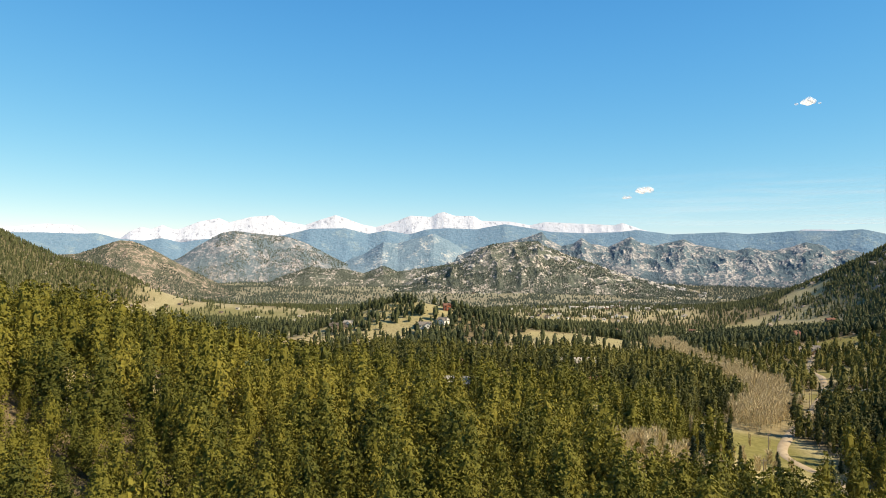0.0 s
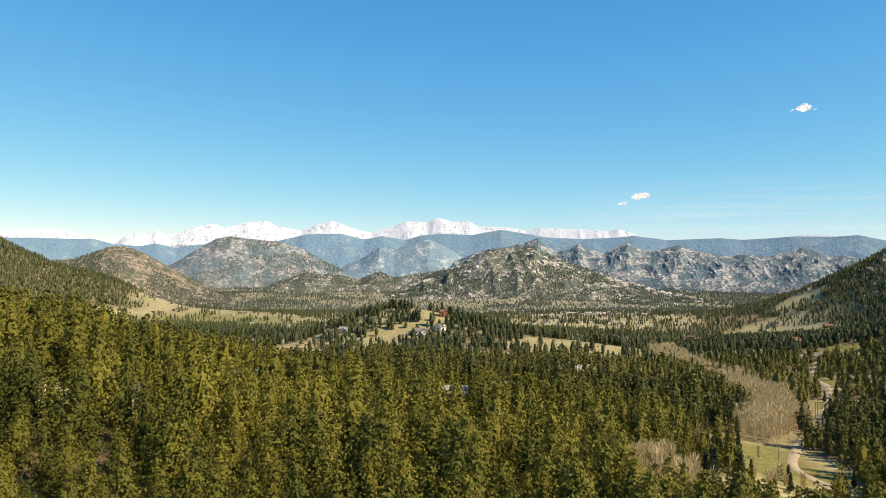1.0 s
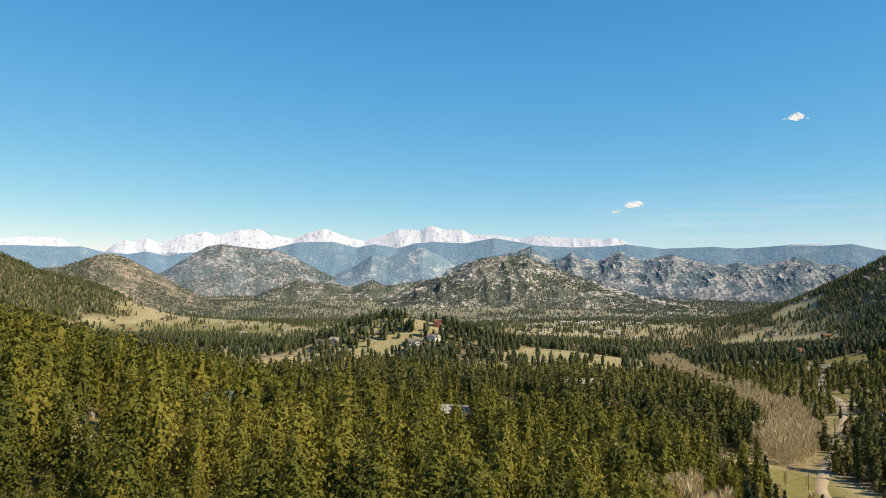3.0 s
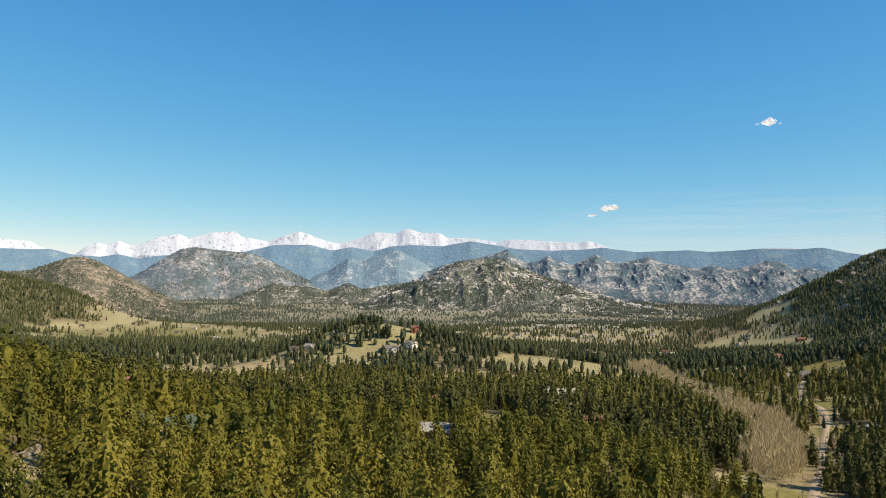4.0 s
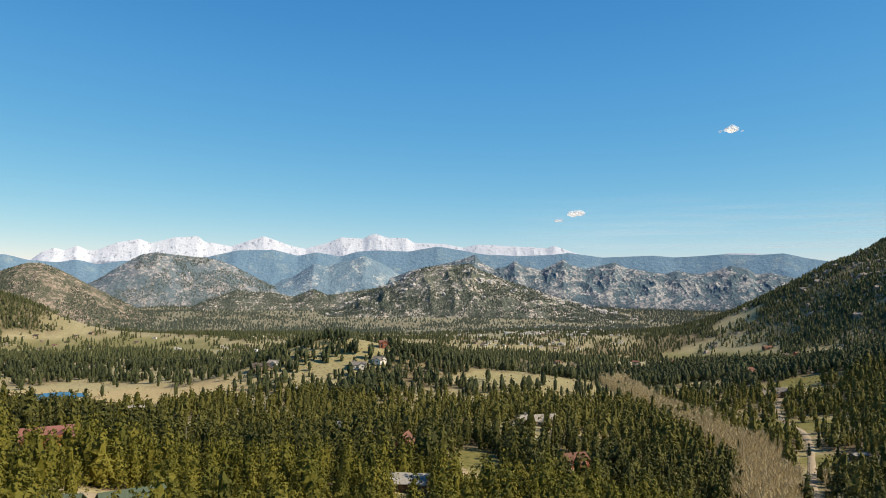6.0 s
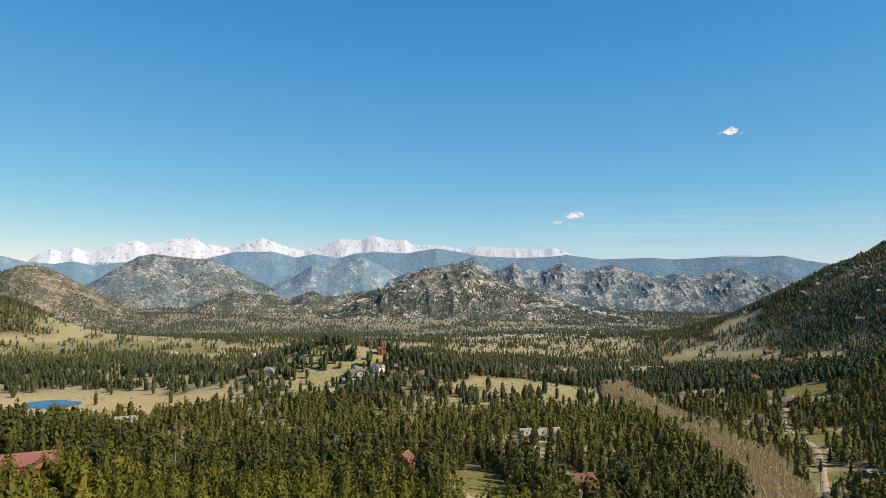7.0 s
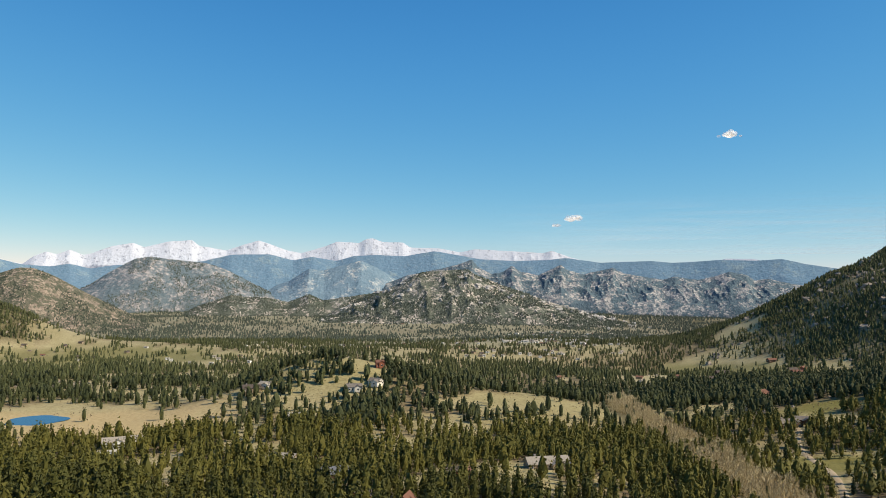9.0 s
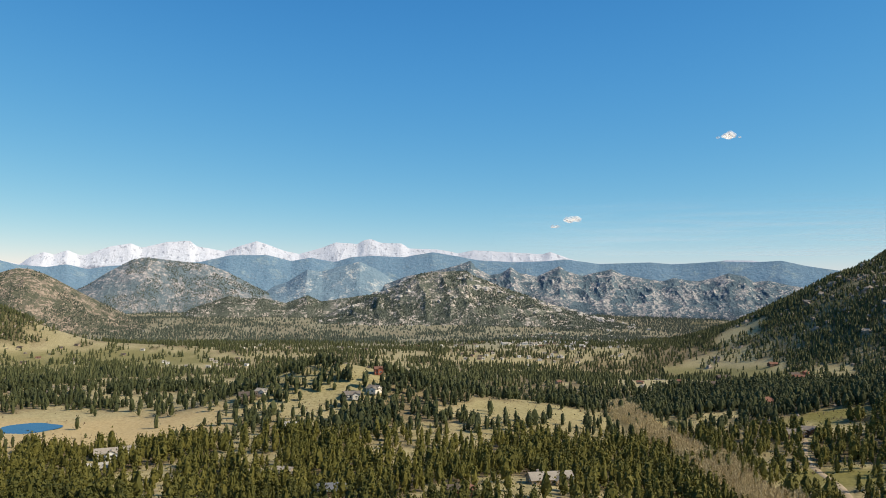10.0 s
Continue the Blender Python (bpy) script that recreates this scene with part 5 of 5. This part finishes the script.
# ---------------------------------------------------------------- rocks
def boulders(r, n_kinds=5):
    kinds = []
    for _ in range(n_kinds):
        bm = bmesh.new()
        bmesh.ops.create_icosphere(bm, subdivisions=2, radius=1)
        off = r.random(3) * 50
        for v in bm.verts:
            v.co *= 0.75 + 0.6 * noise.noise(v.co * 1.3 + Vector(off)) + 0.2 * noise.noise(v.co * 4 + Vector(off))
            v.co.z *= 0.78
        bm.verts.ensure_lookup_table()
        kinds.append((np.array([v.co[:] for v in bm.verts]), np.array([[q.index for q in f.verts] for f in bm.faces])))
        bm.free()
    return kinds


rock_kinds = boulders(np.random.default_rng(2))
rx_, ry_, rs_ = [], [], []
rr_ = np.random.default_rng(9)
for cx, cy, sx, sy, count, lo, hi in ((1300, 1700, 330, 380, 480, 4, 17), (1120, 1600, 130, 260, 190, 3, 13), (-76, 193, 4, 8, 7, 1.2, 2.6), (-90, 195, 12, 10, 6, 0.8, 1.8),
                                      (-60, 930, 70, 40, 50, 1, 4), (-400, 1080, 120, 60, 60, 2, 5), (380, 820, 60, 60, 40, 1, 4), (330, 740, 40, 30, 30, 1, 3),
                                      (700, 1050, 150, 150, 120, 2, 7), (560, 700, 90, 120, 80, 1.5, 5), (-15, 255, 4, 4, 5, 0.8, 2), (-1000, 1950, 200, 200, 120, 3, 8), (420, 1450, 120, 70, 60, 2, 6)):
    rx_.append(cx + sx * rr_.normal(0, 0.6, count))
    ry_.append(cy + sy * rr_.normal(0, 0.6, count))
    rs_.append(lo + (hi - lo) * rr_.random(count) ** 2)
rx_, ry_, rs_ = map(np.concatenate, (rx_, ry_, rs_))
stand("boulders", plant(rock_kinds, rx_, ry_, land(rx_, ry_) - 0.04 * rs_, rs_, rr_, 0.3), M_ROCK, "tan granite boulders scattered over the slopes", "boulder")


M_KNOB = plain("weathered_granite", (0.34, 0.32, 0.29), (0.56, 0.52, 0.47), 0.06, 0.95, 0, 1.0)


def knobs(who, area, count, low, high, seed, label, top=0.0):
    """Granite knobs and slabs standing out of a mountain's face."""
    r = np.random.default_rng(seed)
    ax, ay, az = area
    i = (ax.shape[0] * (top + (0.98 - top) * r.random(count))).astype(int)
    j = r.integers(0, ax.shape[1], count)
    keep = fbm(ax[i, j], ay[i, j], 150, 3, seed) > 0.0
    i, j = i[keep], j[keep]
    size = low + (high - low) * r.random(len(i)) ** 2
    stand(who, plant(rock_kinds, ax[i, j], ay[i, j], az[i, j] - 0.1 * size, size, r, 0.35), M_KNOB, label, "rock")


knobs("hump_knobs", HUMPED, 760, 5, 20, 15, "pale granite knobs along the rocky hill", 0.3)
knobs("foothill_knobs", LOW, 160, 4, 10, 17, "granite outcrops on the foothills", 0.2)


# ---------------------------------------------------------------- clouds
def _cloud(n, l, b):
    f = place_noise(n, l, 0.05, 4)
    out = n["Material Output"]
    white, thin, clear = n.new("ShaderNodeBsdfDiffuse"), n.new("ShaderNodeBsdfTranslucent"), n.new("ShaderNodeBsdfTransparent")
    for sh in (white, thin):
        sh.inputs[0].default_value = (0.97, 0.96, 0.95, 1)
    a, c = n.new("ShaderNodeMixShader"), n.new("ShaderNodeMixShader")
    a.inputs[0].default_value = 0.5
    l.new(white.outputs[0], a.inputs[1])
    l.new(thin.outputs[0], a.inputs[2])
    l.new(steps(n, l, f, (0.30, (0.22, 0.22, 0.22)), (0.70, (0.42, 0.42, 0.42))), c.inputs[0])
    l.new(clear.outputs[0], c.inputs[1])
    l.new(a.outputs[0], c.inputs[2])
    l.new(c.outputs[0], out.inputs[0])


M_CLOUD = material("white_cloud", _cloud, 1.0, 0.0)
ball = bmesh.new()
bmesh.ops.create_icosphere(ball, subdivisions=2, radius=1)
ball.verts.ensure_lookup_table()
PUFF = (np.array([v.co[:] for v in ball.verts]), np.array([[q.index for q in f.verts] for f in ball.faces]))
ball.free()


def cloud(name, az, rise, wide, high, seed, label):
    """A small fair-weather cloud of many soft lumps, flat below."""
    r = np.random.default_rng(seed)
    d = 4850
    mid = np.array([EYE.x + d * math.sin(radians(az)), EYE.y + d * math.cos(radians(az)), EYE.z + d * math.tan(radians(rise))])
    across = np.array([math.cos(radians(az)), -math.sin(radians(az)), 0])
    pieces = []
    for _ in range(15):
        u = float(np.clip(r.normal(0, 0.21), -0.5, 0.5))
        top = high * (1 - (2 * abs(u)) ** 1.4) * (0.55 + 0.45 * math.sin(9 * u + seed) ** 2)
        size = high * (0.18 + 0.20 * r.random()) * (1 - abs(u))
        c = mid + across * u * wide + np.array([0, r.normal(0, 25), 0.45 * size + top * 0.66 * r.random() ** 1.3])
        pieces.append((PUFF[0] * size * (1.45, 1.2, 0.85) + c, PUFF[1]))
    ob = link_mesh(name, *joined(*pieces), M_CLOUD, smooth=True)
    ob.visible_shadow = False
    tagged(ob, label, "cloud", kind="structure")


cloud("backdrop_cloud", 26.45, 10.2, 150, 52, 3, "small white fair-weather cloud in blue sky")
cloud("backdrop_cloud", 15.4, 4.45, 120, 60, 4, "small faint white cloud above the mountains")
cloud("backdrop_cloud", 14.0, 4.0, 70, 22, 5, "tiny wisp of cloud above the mountains")




def cirrus():
    """A thin veil of high ice cloud low over the horizon."""
    az, v = np.meshgrid(np.radians(np.linspace(9, 44, 60)), np.linspace(0, 1, 14))
    d = 4560 + 330 * v
    z = EYE.z + d * np.tan(np.radians(1.9 + 4.6 * v))
    p = np.stack([EYE.x + d * np.sin(az), EYE.y + d * np.cos(az), z], -1)

    def build(n, l, b):
        co, mp = n.new("ShaderNodeTexCoord"), n.new("ShaderNodeMapping")
        mp.inputs["Scale"].default_value, mp.inputs["Rotation"].default_value = (2.2, 2.2, 9.0), (0.0, 0.18, 0.0)
        t = n.new("ShaderNodeTexNoise")
        t.inputs["Scale"].default_value, t.inputs["Detail"].default_value, t.inputs["Roughness"].default_value = 1.4, 6, 0.55
        l.new(co.outputs["Generated"], mp.inputs[0])
        l.new(mp.outputs[0], t.inputs["Vector"])
        sep = n.new("ShaderNodeSeparateXYZ")
        l.new(co.outputs["Generated"], sep.inputs[0])
        ends = steps(n, l, sep.outputs[0], (0.0, (0, 0, 0)), (0.45, (0.6, 0.6, 0.6)), (1.0, (1, 1, 1)))
        rims = steps(n, l, sep.outputs[2], (0.0, (1, 1, 1)), (0.35, (0.8, 0.8, 0.8)), (0.95, (0, 0, 0)))
        veil = steps(n, l, t.outputs["Fac"], (0.42, (0.05, 0.05, 0.05)), (0.70, (0.55, 0.55, 0.55)))
        k = sums(n, l, "MULTIPLY", sums(n, l, "MULTIPLY", ends, rims), veil)
        white, clear, mx = n.new("ShaderNodeBsdfDiffuse"), n.new("ShaderNodeBsdfTransparent"), n.new("ShaderNodeMixShader")
        white.inputs[0].default_value = (0.95, 0.93, 0.92, 1)
        l.new(k, mx.inputs[0])
        l.new(clear.outputs[0], mx.inputs[1])
        l.new(white.outputs[0], mx.inputs[2])
        l.new(mx.outputs[0], n["Material Output"].inputs[0])
    ob = link_mesh("backdrop_cirrus", p, grid_faces(14, 60), material("thin_cirrus", build, 1.0, 0.0), smooth=True)
    ob.visible_shadow = False
    tagged(ob, "thin white cirrus veil low over the horizon", "cloud", kind="structure")


cirrus()


# ---------------------------------------------------------------- dead pines and a fence
M_SNAG = plain("weathered_dead_wood", (0.36, 0.32, 0.27), (0.55, 0.50, 0.44), 3.0, 0.9, 0, 0.5, (3, 3, 0.3))


def dead_pine(x, y, h, seed):
    r = np.random.default_rng(seed)
    ob = new("dead_pine")
    ob.matrix_world = pose(x, y, float(land(x, y)) - 0.2, r.normal(0, 2), r.normal(0, 2), r.random() * 360)
    part("trunk", stem(h, 0.26, 0.05, 7), M_SNAG, ob)
    for k in range(9):
        a, u = r.random() * 6.283, 0.35 + 0.6 * r.random()
        ln = h * 0.16 * (1.1 - u)
        v, f = stem(ln, 0.06, 0.015, 4)
        m = Matrix.Translation((0, 0, u * h)) @ Matrix.Rotation(a, 4, "Z") @ Matrix.Rotation(radians(62 + 20 * r.random()), 4, "Y")
        part("limb", (np.array([m @ Vector(q) for q in v]), f), M_SNAG, ob)
    tagged(ob, "bleached dead pine trunk with broken limbs", "dead tree", "dead pines in the forest")


for k, (dx_, dy_, dh_) in enumerate(((-65, 318, 15), (-53, 300, 13), (-98, 262, 12), (24, 240, 11), (-30, 350, 13))):
    dead_pine(dx_, dy_, dh_, 60 + k)


def fence(points):
    """A rail fence beside the road."""
    p = np.array(points, float)
    ob = new("rail_fence")
    base = Vector((p[0][0], p[0][1], float(land(*p[0]))))
    ob.location = base
    seg = np.hypot(*np.diff(p, axis=0).T)
    s_ = np.r_[0, np.cumsum(seg)]
    at = np.arange(0, s_[-1], 3.0)
    fx, fy = np.interp(at, s_, p[:, 0]), np.interp(at, s_, p[:, 1])
    tops = [Vector((a, c, float(land(a, c)))) - base for a, c in zip(fx, fy)]
    for q in tops:
        part("post", moved(box(0, 0, -0.3, 0.18, 0.18, 1.6), q.x, q.y, q.z), M_POLE, ob)
    for q, w in zip(tops, tops[1:]):
        for up in (0.55, 1.05):
            d = (w - q)
            side = Vector((-d.y, d.x, 0)).normalized() * 0.05
            c0, c1 = q + Vector((0, 0, up)), w + Vector((0, 0, up))
            v = [c0 - side, c0 + side, c1 + side, c1 - side]
            v += [a + Vector((0, 0, 0.14)) for a in v]
            part("rail", (np.array([a[:] for a in v]), np.array([(0, 3, 2, 1), (4, 5, 6, 7), (0, 1, 5, 4), (1, 2, 6, 5), (2, 3, 7, 6), (3, 0, 4, 7)])), M_POLE, ob)
    tagged(ob, "weathered wooden rail fence beside the dirt road", "fence")


fence([(152, 262), (146, 274), (145, 290), (156, 314), (170, 336)])
